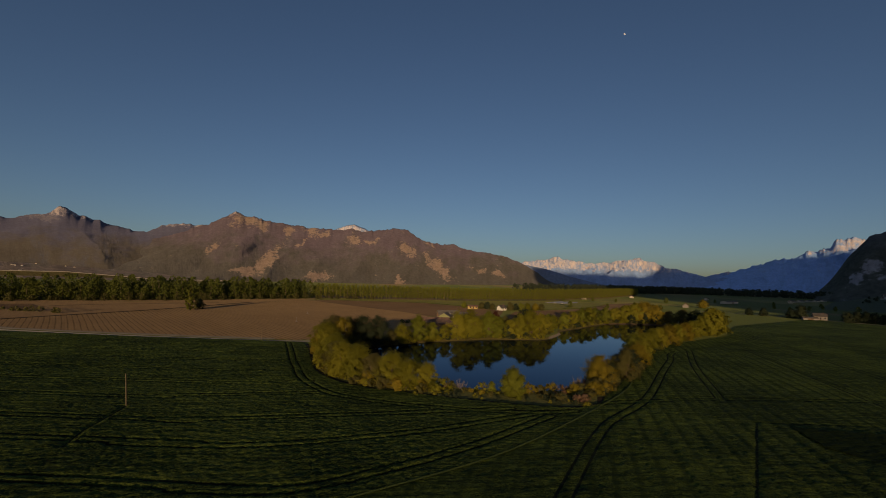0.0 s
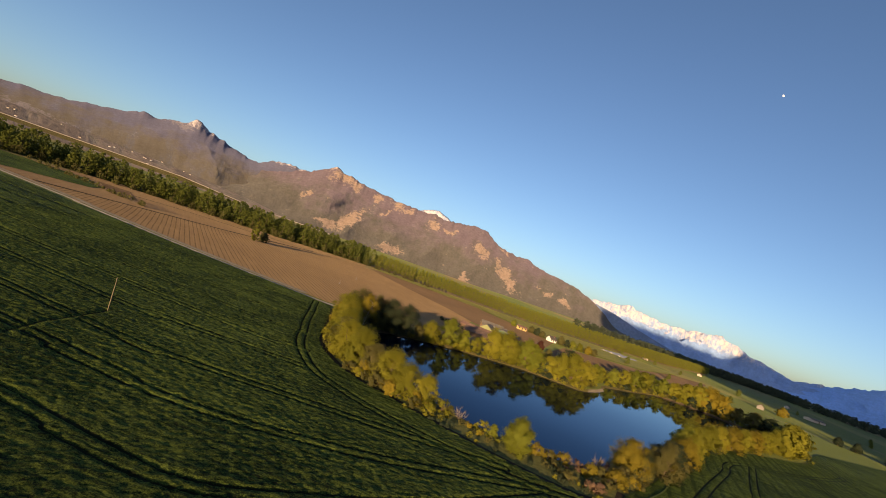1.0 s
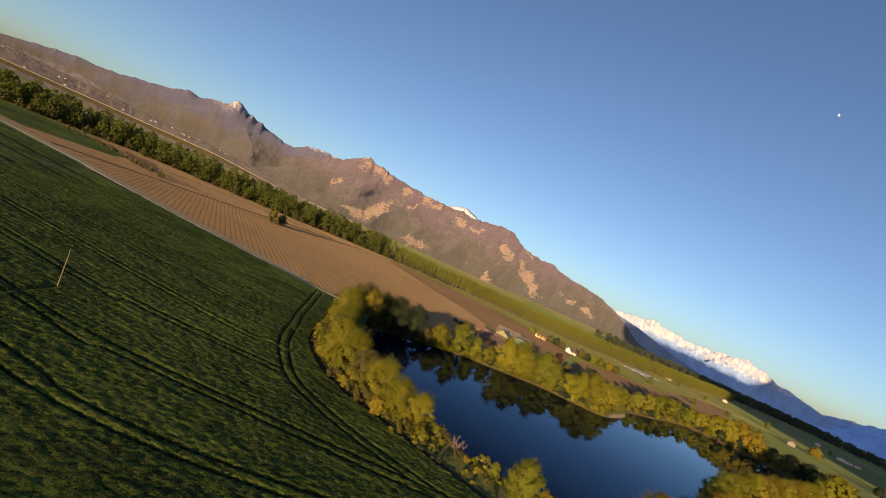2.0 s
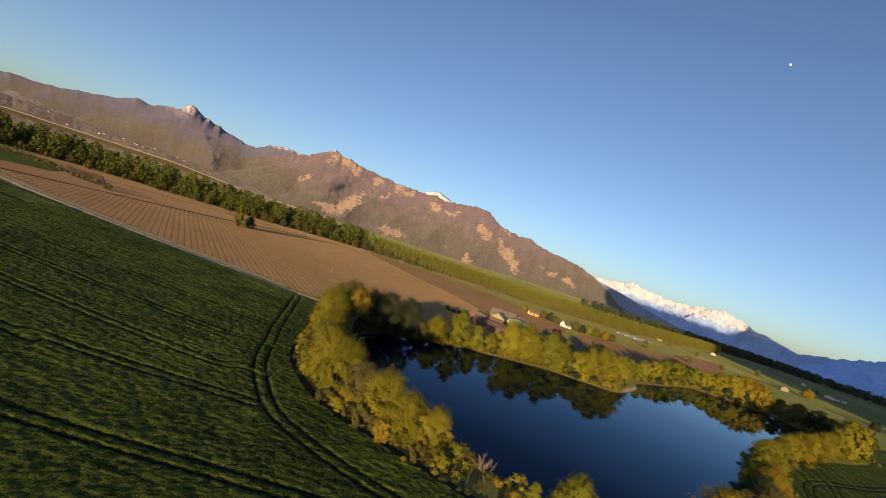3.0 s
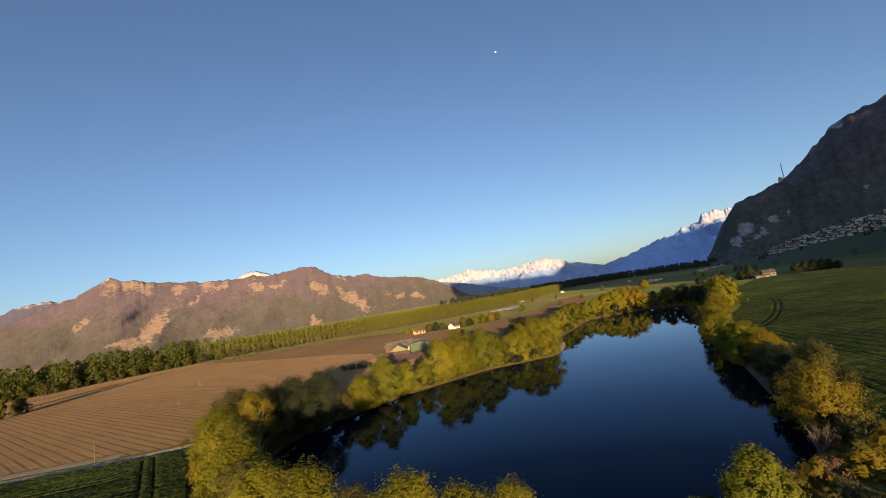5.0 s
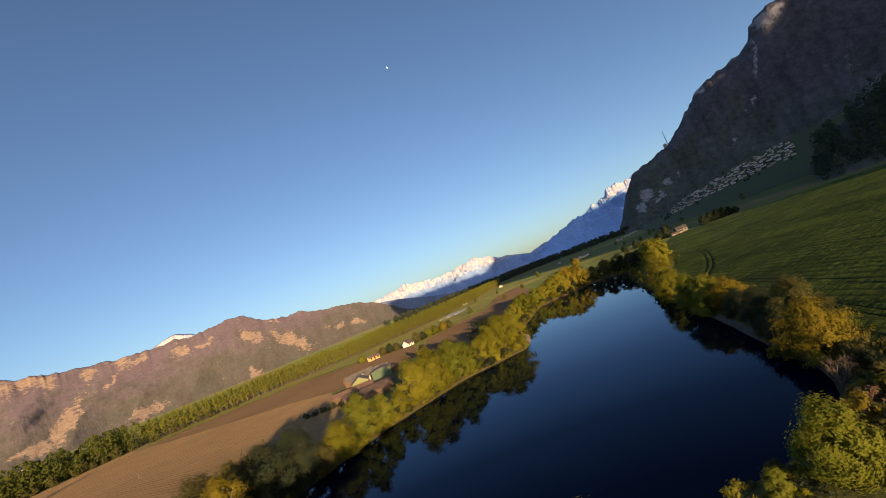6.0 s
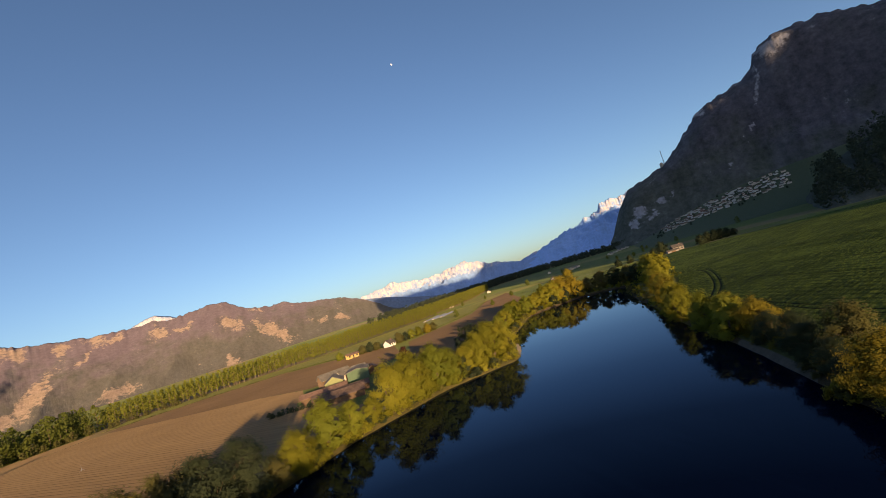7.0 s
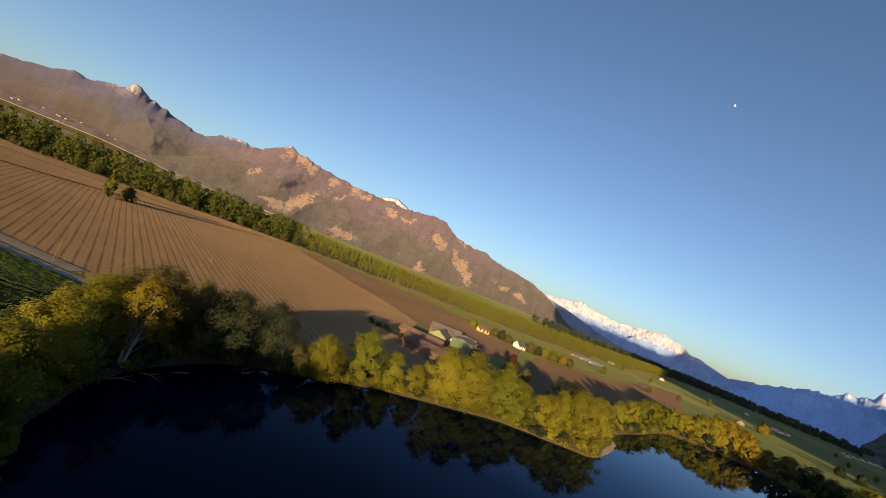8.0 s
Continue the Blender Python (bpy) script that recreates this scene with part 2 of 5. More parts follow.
# ---- building helpers ----
def mesh_data(name, verts, faces, mat=None, smooth=False):
    me = bpy.data.meshes.new(name)
    me.from_pydata(verts, [], faces)
    if mat:
        me.materials.append(mat)
    if smooth:
        me.polygons.foreach_set("use_smooth", [True] * len(me.polygons))
    me.update()
    return me


def quads_data(name, v, mat, quads=None, corners=4):
    """A mesh from an array of corners, so many to a face, or of corners and an index array."""
    me = bpy.data.meshes.new(name)
    v = np.asarray(v, dtype=np.float32).reshape(-1, 3)
    if quads is None:
        quads = np.arange(len(v)).reshape(-1, corners)
    me.vertices.add(len(v))
    me.vertices.foreach_set("co", v.ravel())
    me.loops.add(quads.size)
    me.loops.foreach_set("vertex_index", quads.ravel().astype(np.int32))
    me.polygons.add(len(quads))
    me.polygons.foreach_set("loop_start", np.arange(0, quads.size, corners, dtype=np.int32))
    me.update(calc_edges=True)
    me.materials.append(mat)
    return me


def part(name, bm, mat, parent, label=""):
    me = bpy.data.meshes.new(name)
    bm.to_mesh(me)
    bm.free()
    me.materials.append(mat)
    ob = new(name, me)
    ob.parent = parent
    if label:
        ob["label"] = label
    return ob


def box(bm, x0, x1, y0, y1, z0, z1):
    r = bmesh.ops.create_cube(bm, size=1.0)
    for v in r["verts"]:
        v.co = Vector((x0 if v.co.x < 0 else x1, y0 if v.co.y < 0 else y1, z0 if v.co.z < 0 else z1))
    return r["verts"]


def tube(verts, faces, path, radii, sides=6):
    """Adds a tapered tube along a path to the lists."""
    base = len(verts)
    for i, (p, r) in enumerate(zip(path, radii)):
        q = path[min(i + 1, len(path) - 1)] - path[max(i - 1, 0)]
        a = q.orthogonal().normalized()
        b = q.cross(a).normalized()
        for k in range(sides):
            w = 2 * math.pi * k / sides
            verts.append(p + (a * math.cos(w) + b * math.sin(w)) * r)
    for i in range(len(path) - 1):
        for k in range(sides):
            n = (k + 1) % sides
            faces.append((base + i * sides + k, base + i * sides + n, base + (i + 1) * sides + n, base + (i + 1) * sides + k))
    faces.append(tuple(base + (len(path) - 1) * sides + k for k in range(sides)))


def inside(px, py, poly):
    """Which of the points lie in the polygon."""
    hit = np.zeros(px.shape, dtype=bool)
    n = len(poly)
    for i in range(n):
        (xa, ya), (xb, yb) = poly[i], poly[(i + 1) % n]
        if ya == yb:
            continue
        cross = ((ya > py) != (yb > py)) & (px < (xb - xa) * (py - ya) / (yb - ya) + xa)
        hit ^= cross
    return hit


def to_line(px, py, line):
    """Distance of the points from a polyline."""
    best = np.full(px.shape, 1e9)
    for (xa, ya), (xb, yb) in zip(line[:-1], line[1:]):
        dx, dy = xb - xa, yb - ya
        s = np.clip(((px - xa) * dx + (py - ya) * dy) / (dx * dx + dy * dy), 0, 1)
        best = np.minimum(best, np.hypot(px - xa - s * dx, py - ya - s * dy))
    return best


def curve_through(points, steps=6):
    """A smooth polyline through plan points (Catmull-Rom)."""
    p = [np.array(q, dtype=float) for q in points]
    p = [2 * p[0] - p[1]] + p + [2 * p[-1] - p[-2]]
    out = []
    for i in range(1, len(p) - 2):
        for k in range(steps):
            s = k / steps
            out.append(0.5 * (2 * p[i] + (p[i + 1] - p[i - 1]) * s + (2 * p[i - 1] - 5 * p[i] + 4 * p[i + 1] - p[i + 2]) * s * s + (3 * p[i] - p[i - 1] - 3 * p[i + 1] + p[i + 2]) * s ** 3))
    out.append(p[-2])
    return [tuple(q) for q in out]


def value_noise(px, py, scale, seed):
    """Smooth noise from 0 to 1 over the plan."""
    g = np.random.default_rng(seed).random((64, 64))
    u, v = px / scale, py / scale
    i, j = np.floor(u).astype(int), np.floor(v).astype(int)
    fu, fv = u - i, v - j
    fu, fv = fu * fu * (3 - 2 * fu), fv * fv * (3 - 2 * fv)
    a, b = g[i % 64, j % 64], g[(i + 1) % 64, j % 64]
    c, d = g[i % 64, (j + 1) % 64], g[(i + 1) % 64, (j + 1) % 64]
    return (a * (1 - fu) + b * fu) * (1 - fv) + (c * (1 - fu) + d * fu) * fv


def field_grid(name, poly, span, step, height, mat, bare_fn=None):
    """A field's surface as a fine grid inside a polygon; height and wheel tracks by the plan."""
    x0, x1, y0, y1 = span
    gx, gy = np.arange(x0, x1 + step, step), np.arange(y0, y1 + step, step)
    px, py = np.meshgrid(gx, gy, indexing="ij")
    bare, track = bare_fn(px, py) if bare_fn else (np.zeros(px.shape), np.full(px.shape, 4.0))
    z = height(px, py, bare)
    ny = len(gy)
    idx = np.arange(px.size).reshape(px.shape)
    quads = np.stack([idx[:-1, :-1], idx[1:, :-1], idx[1:, 1:], idx[:-1, 1:]], -1).reshape(-1, 4)
    keep = inside(px[:-1, :-1] + step / 2, py[:-1, :-1] + step / 2, poly).ravel()
    quads = quads[keep]
    used, quads = np.unique(quads, return_inverse=True)
    quads = quads.reshape(-1, 4)
    co = np.stack([px.ravel(), py.ravel(), z.ravel()], 1)[used]
    me = quads_data(name, co, mat, quads)
    at = me.attributes.new("track", "FLOAT", "POINT")
    at.data.foreach_set("value", track.ravel()[used].astype(np.float32))
    return new(name, me)


def sheet(name, poly, z, mat, holes=()):
    """A flat sheet over a plan polygon, with holes."""
    loops = [[Vector((x, y, 0)) for x, y in ring] for ring in (poly, *holes)]
    tris = tessellate_polygon(loops)
    flat = [v for ring in loops for v in ring]
    verts = [(v.x, v.y, z) for v in flat]
    faces = []
    for t in tris:
        a, b, c = (flat[i] for i in t)
        up = (b - a).cross(c - a).z > 0
        faces.append(tuple(t) if up else tuple(reversed(t)))
    return new(name, mesh_data(name, verts, faces, mat))


def strip(name, line, width, z, mat, camber=0.0):
    """A lane or track along a plan line, with a slight crown."""
    verts, faces = [], []
    for i, (x, y) in enumerate(line):
        xa, ya = line[max(i - 1, 0)]
        xb, yb = line[min(i + 1, len(line) - 1)]
        n = math.hypot(xb - xa, yb - ya)
        nx, ny = -(yb - ya) / n, (xb - xa) / n
        for s, dz in ((-0.5, -camber), (0, 0.0), (0.5, -camber)):
            verts.append((x + nx * width * s, y + ny * width * s, z + dz))
        if i:
            k = 3 * i
            faces += [(k - 3, k, k + 1, k - 2), (k - 2, k + 1, k + 2, k - 1)]
    me = mesh_data(name, verts, faces, mat)
    if me.polygons[0].normal.z < 0:
        me.flip_normals()
    return new(name, me)


# ---- the ground and the pond ----
SHORE = curve_through([(-35, 145), (-34.5, 156), (-30, 167), (-20, 177), (-8, 187), (4, 194), (20, 202), (34, 204), (43, 206), (50, 216), (56.5, 229), (60, 242), (79, 266), (97, 289), (110, 297), (126, 299), (141, 297), (149, 284), (146, 268), (128, 250), (110, 226), (95, 204), (82, 186), (66, 162), (58.5, 149.5), (50.8, 138), (41.5, 125), (33, 113.2), (22, 108.8), (9, 108.6), (1, 110.6), (-8, 114.5), (-16, 118.5), (-23.5, 124.5), (-30, 133), (-35, 145)], 4)[:-1]
WATER_Z = -0.75


def offset_ring(ring, d):
    out, n = [], len(ring)
    for i in range(n):
        (xa, ya), (xb, yb) = ring[i - 1], ring[(i + 1) % n]
        k = math.hypot(xb - xa, yb - ya)
        x, y = ring[i]
        out.append((x - (yb - ya) / k * d, y + (xb - xa) / k * d))
    return out


area = sum(a[0] * b[1] - b[0] * a[1] for a, b in zip(SHORE, SHORE[1:] + SHORE[:1])) / 2
OUT = -1.0 if area > 0 else 1.0
BANK = offset_ring(SHORE, OUT * 1.2)
far = 4900.0
tagged(sheet("ground", [(-far, -far), (far, -far), (far, far), (-far, far)], 0.0, M_GROUND, [BANK]), "flat valley floor of meadows and farmland", "ground", kind="structure")

rings = [(BANK, 0.0), (offset_ring(SHORE, OUT * 0.55), -0.3), (SHORE, WATER_Z), (offset_ring(SHORE, -OUT * 1.5), WATER_Z - 1.2)]
verts, faces = [], []
for ring, z in rings:
    verts += [(x + random.uniform(-0.25, 0.25) * (z < 0), y + random.uniform(-0.25, 0.25) * (z < 0), z + random.uniform(-0.08, 0.08) * (-0.7 < z < 0)) for x, y in ring]
n = len(SHORE)
for k in range(3):
    for i in range(n):
        faces.append((k * n + i, k * n + (i + 1) % n, (k + 1) * n + (i + 1) % n, (k + 1) * n + i))
bank = mesh_data("bank", verts, faces, M_BANK, True)
bank.materials.append(M_SAND)
bank.materials.append(M_REED)
for p in bank.polygons:
    x, y, z = p.center
    if (47 < x < 60 and 211 < y < 236) or (44 < x < 61 and 124 < y < 150):
        p.material_index = 1
    elif z > WATER_Z and y > 170 and x < 100:
        p.material_index = 2
tagged(new("bank", bank), "earth bank sloping into the pond", "bank", kind="structure")
tagged(sheet("water", offset_ring(SHORE, OUT * 0.3), WATER_Z, M_WATER), "still dark pond reflecting trees and sky", "water", kind="structure")
tagged(sheet("pond_bed", offset_ring(SHORE, OUT * 0.3), WATER_Z - 1.2, M_BANK), "muddy pond bed", "pond bed", kind="structure")

# ---- fields ----
HEADLAND = curve_through([(-55, 170), (-48.5, 155), (-43, 140), (-39.5, 131), (-35, 120), (-27.5, 110.5), (-19.5, 105), (-12, 102.5), (-4, 100), (4, 97.5), (14, 95), (26, 94), (34, 98)], 4)
VERGE = curve_through([(52, 128), (44, 112), (29, 92), (10, 70), (-6, 57), (-26, 44), (-60, 28)], 4)
LEFT_FIELD = [(-150, 170.5)] + HEADLAND + [(29, 92)] + [p for p in VERGE if p[1] < 91.5] + [(-150, 20)]
TRAMS = [curve_through(c, 5) for c in (
    [(-420, 158), (-100, 157), (-57, 159)], [(-420, 144), (-100, 144), (-51, 148)], [(-420, 131), (-100, 131), (-44, 134)],
    [(-420, 115), (-90, 117), (-39, 122)], [(-420, 103), (-80, 104), (-33, 109)], [(-420, 90), (-91, 91), (-58, 93), (-28, 99)],
    [(-420, 78), (-77, 78), (-48, 78), (-20, 84), (13, 92)], [(-420, 68), (-68, 68), (-49, 67), (-29, 68), (-8, 75), (12, 86), (20, 91)],
    [(-420, 58), (-54, 55), (-32, 54), (-18, 55), (-7, 62), (5, 72), (20, 88)],
    [(-60, 168), (-52.5, 150), (-46.5, 135), (-42, 125), (-36, 112), (-29, 102.5), (-24, 98), (-16, 94.5), (-7, 92), (6, 90), (18, 90), (26, 92)])]


def ruts(lines, gauge=0.95, half=0.25, paths=()):
    """How deep the wheel ruts are pressed, and how far each place lies from the middle of a track."""
    def bare(px, py):
        out, track = np.zeros(px.shape), np.full(px.shape, 4.0)
        for line in lines:
            d = to_line(px, py, line)
            out = np.maximum(out, np.clip(1.6 - np.abs(d - gauge) / half, 0, 1))
            track = np.minimum(track, d)
        for line in paths:
            d = to_line(px, py, line)
            out = np.maximum(out, np.clip(1.6 - d / 0.3, 0, 1))
            track = np.where(d < 0.8, gauge + d, track)
        return out, track
    return bare


def crop_height(tall, seed):
    def height(px, py, bare):
        rough = np.random.default_rng(seed).random(px.shape)
        stand = tall * (0.70 + 0.08 * value_noise(px, py, 2.3, seed) + 0.1 * value_noise(px, py, 0.9, seed + 1) - 0.42 * rough)
        stand *= 0.8 + 0.4 * value_noise(px, py, 14, seed + 2)
        return 0.03 + stand * (1 - 0.9 * bare)
    return height


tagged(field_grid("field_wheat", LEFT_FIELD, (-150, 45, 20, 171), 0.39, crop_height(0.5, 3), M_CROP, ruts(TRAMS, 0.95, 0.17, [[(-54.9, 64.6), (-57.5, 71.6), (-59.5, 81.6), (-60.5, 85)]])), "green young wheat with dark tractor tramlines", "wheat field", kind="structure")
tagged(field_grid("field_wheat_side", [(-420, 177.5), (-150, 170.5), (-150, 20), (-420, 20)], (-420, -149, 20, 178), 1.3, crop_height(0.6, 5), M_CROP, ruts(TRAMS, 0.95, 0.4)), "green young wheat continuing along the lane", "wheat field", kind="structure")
tagged(sheet("field_wheat_far", [(-700, 185), (-420, 177.5), (-420, 20), (-700, 20)], 0.35, M_CROP), "green young wheat reaching far along the lane", "wheat field", kind="structure")

tagged(sheet("field_near", [(-420, 20), (190, 20), (190, -160), (-420, -160)], 0.3, M_CROP_B), "green cereal field reaching back from the pond", "cereal field", kind="structure")

RIGHT_EDGE = curve_through([(31, 94.5), (37, 105.5), (45, 118.5), (56, 139), (68, 160), (88, 188.5), (117, 215), (147, 240), (160, 262)], 4)
RIGHT_FIELD = [p for p in VERGE if p[1] < 90][::-1] + RIGHT_EDGE + [(190, 268), (190, 20), (-60, 20)]
TRAMS_R = [curve_through(c, 5) for c in (
    [(163, 252), (163, 243), (156, 233), (138, 215.5), (115.7, 196.6), (98, 184.5), (87.5, 176), (81.5, 167.5), (77, 158), (64.5, 137), (45, 103.5), (29, 83.5), (15, 57), (5, 36)],
    [(96, 182), (79, 146), (62.6, 105)], [(128, 204), (112, 150), (98, 101)], [(158, 226), (136, 160), (119, 100)], [(190, 250), (165, 170), (146, 100)],
    [(30, 97.5), (45, 102), (62, 105.5), (95, 108), (190, 110)])]


def row_height(px, py, bare):
    u = px * math.cos(radians(15.5)) - py * math.sin(radians(15.5))
    base = crop_height(0.34, 9)(px, py, bare)
    block = (py < 88) & (px > 26)
    return base - 0.16 * np.clip(np.cos(u * 2 * math.pi / 3.0) - 0.35, 0, 1) * (1 - bare) + block * 0.05 * np.sign(np.sin(u * 2 * math.pi / 5.2))


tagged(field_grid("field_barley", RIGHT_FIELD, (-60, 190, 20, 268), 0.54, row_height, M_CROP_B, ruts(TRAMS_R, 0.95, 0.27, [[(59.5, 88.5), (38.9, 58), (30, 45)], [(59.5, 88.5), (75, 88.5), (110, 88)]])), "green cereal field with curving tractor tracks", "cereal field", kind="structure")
M_PLOT = crop_material("dark_green_plot", (0.012, 0.024, 0.003), (0.050, 0.072, 0.008), (0.016, 0.018, 0.007))
PLOT = [(64, 85.5), (78.5, 83.5), (104, 82), (84, 64), (66, 67), (62, 76)]
tagged(field_grid("field_plot", PLOT, (60, 106, 62, 88), 0.5, lambda px, py, bare: 0.12 + crop_height(0.4, 12)(px, py, bare), M_PLOT), "small dark green plot inside the cereal field", "field plot", kind="structure")
tagged(sheet("field_barley_far", [(160, 262), (190, 268), (190, 20), (420, 20), (345, 290), (305, 386), (190, 300)], 0.3, M_CROP_B), "green cereal field beyond the pond", "cereal field", kind="structure")
tagged(strip("verge", [p for p in VERGE], 0.5, 0.37, M_VERGE, 0.1), "narrow grass verge between two fields", "grass verge", kind="structure")
HEAD_IN = 0.8 if offset_ring(HEADLAND, 1.0)[5][0] > HEADLAND[5][0] else -0.8
tagged(strip("headland_track", offset_ring(HEADLAND + [(36, 104), (42, 112)], HEAD_IN)[1:-1], 1.9, 0.06, M_SOIL_WET, 0.05), "bare dark soil strip along the trees", "dirt track", kind="structure")

LANE = curve_through([(-700, 187), (-234, 181), (-183, 178), (-131, 174), (-94, 173), (-62, 173), (-50, 176), (-38, 178)], 4)
tagged(strip("lane", LANE, 2.6, 0.09, M_ROAD, 0.06), "narrow pale farm lane between the fields", "lane", kind="structure")


def furrow_height(px, py, bare):
    return 0.07 + 0.1 * value_noise(px, py, 2.0, 5) + 0.03 * np.random.default_rng(6).random(px.shape)


PALE = [(-330, 186), (-183, 181), (-131, 176.5), (-62, 175.5), (-52, 178), (-40, 176), (-30, 181), (-16, 190), (2, 200), (-4, 240), (-18, 262), (-14, 303), (-37, 335), (-68, 365), (-125, 427), (-141, 436), (-172, 387), (-218, 356), (-273, 346), (-330, 344)]
tagged(field_grid("field_harrowed", PALE, (-330, 5, 174, 440), 1.6, furrow_height, M_SOIL), "pale brown harrowed field with curved furrows", "ploughed field", kind="structure")
tagged(sheet("field_ploughed", [(-13, 303), (-37, 335.5), (-68, 365.5), (-125, 428), (-134, 440), (-128, 448), (-80, 454), (-22, 450), (14, 420), (46, 380), (34, 310), (10, 292)], 0.08, M_SOIL_DARK), "darker brown ploughed field", "ploughed field", kind="structure")
tagged(strip("ditch", curve_through([(-420, 356), (-341, 350), (-273, 348), (-218, 358), (-172, 389), (-141, 438)], 4), 2.2, 0.12, M_SOIL_WET, 0.05), "dark ditch along the far edge of the brown field", "ditch", kind="structure")
tagged(sheet("field_smooth", [(-222, 188), (-206, 236), (-192, 278), (-185, 309), (-178, 352), (-171, 385), (-218, 355), (-273, 345), (-329, 343), (-329, 188)], 0.235, M_STUBBLE), "smooth brown soil beyond the ditch", "ploughed field", kind="structure")
tagged(strip("field_margin", [(x, y + 3.6) for x, y in LANE if -330 < x < -66], 4.2, 0.25, M_TRACK, 0.03), "dull trodden margin between lane and brown field", "field margin", kind="structure")
# dark strip covers the ditch and the shadow of its grassy bank
tagged(strip("ditch", curve_through([(-222, 188), (-206, 236), (-192, 278), (-185, 309), (-178, 352), (-171, 384)], 4), 3.2, 0.3, M_SOIL_WET, 0.05), "dark ditch and its bank's painted shadow across the brown field", "ditch", kind="structure")
tagged(strip("ditch", curve_through([(-275, 222), (-262, 284), (-245, 316), (-216, 342), (-190, 366)], 4), 2.6, 0.28, M_SOIL_WET, 0.05), "dark field boundary before the stubble", "ditch", kind="structure")
tagged(sheet("field_fallow", [(22, 262), (36, 300), (54, 372), (130, 440), (200, 560), (260, 620), (170, 420), (110, 330), (90, 300), (60, 255), (46, 226), (30, 222)], 0.07, M_SOIL_DARK), "dark fallow field behind the pond trees", "ploughed field", kind="structure")
tagged(sheet("field_stubble", [(-700, 354), (-341, 352), (-273, 350), (-218, 360), (-172, 391), (-143, 440), (-150, 470), (-190, 440), (-240, 384), (-700, 376)], 0.06, M_STUBBLE), "brown stubble strip before the wood", "stubble field", kind="structure")
tagged(field_grid("meadow_strip", [(-140, 452), (-80, 458), (-22, 454), (16, 424), (52, 384), (130, 446), (210, 575), (150, 600), (20, 515), (-130, 492)], (-140, 212, 384, 602), 1.5, crop_height(0.9, 15), M_MEADOW), "sunlit meadow before the poplars", "meadow", kind="structure")


tagged(sheet("field_green_strip", [(-252, 193), (-248, 238), (-262, 258), (-298, 278), (-326, 262), (-352, 240), (-385, 191)], 0.34, M_CROP), "narrow strip of green crop behind the lane", "crop field", kind="structure")
tagged(sheet("field_dark_plot", [(-243, 248), (-236, 260), (-284, 300), (-300, 288), (-262, 262)], 0.33, M_SOIL_DARK), "small dark plot of turned soil", "field plot", kind="structure")


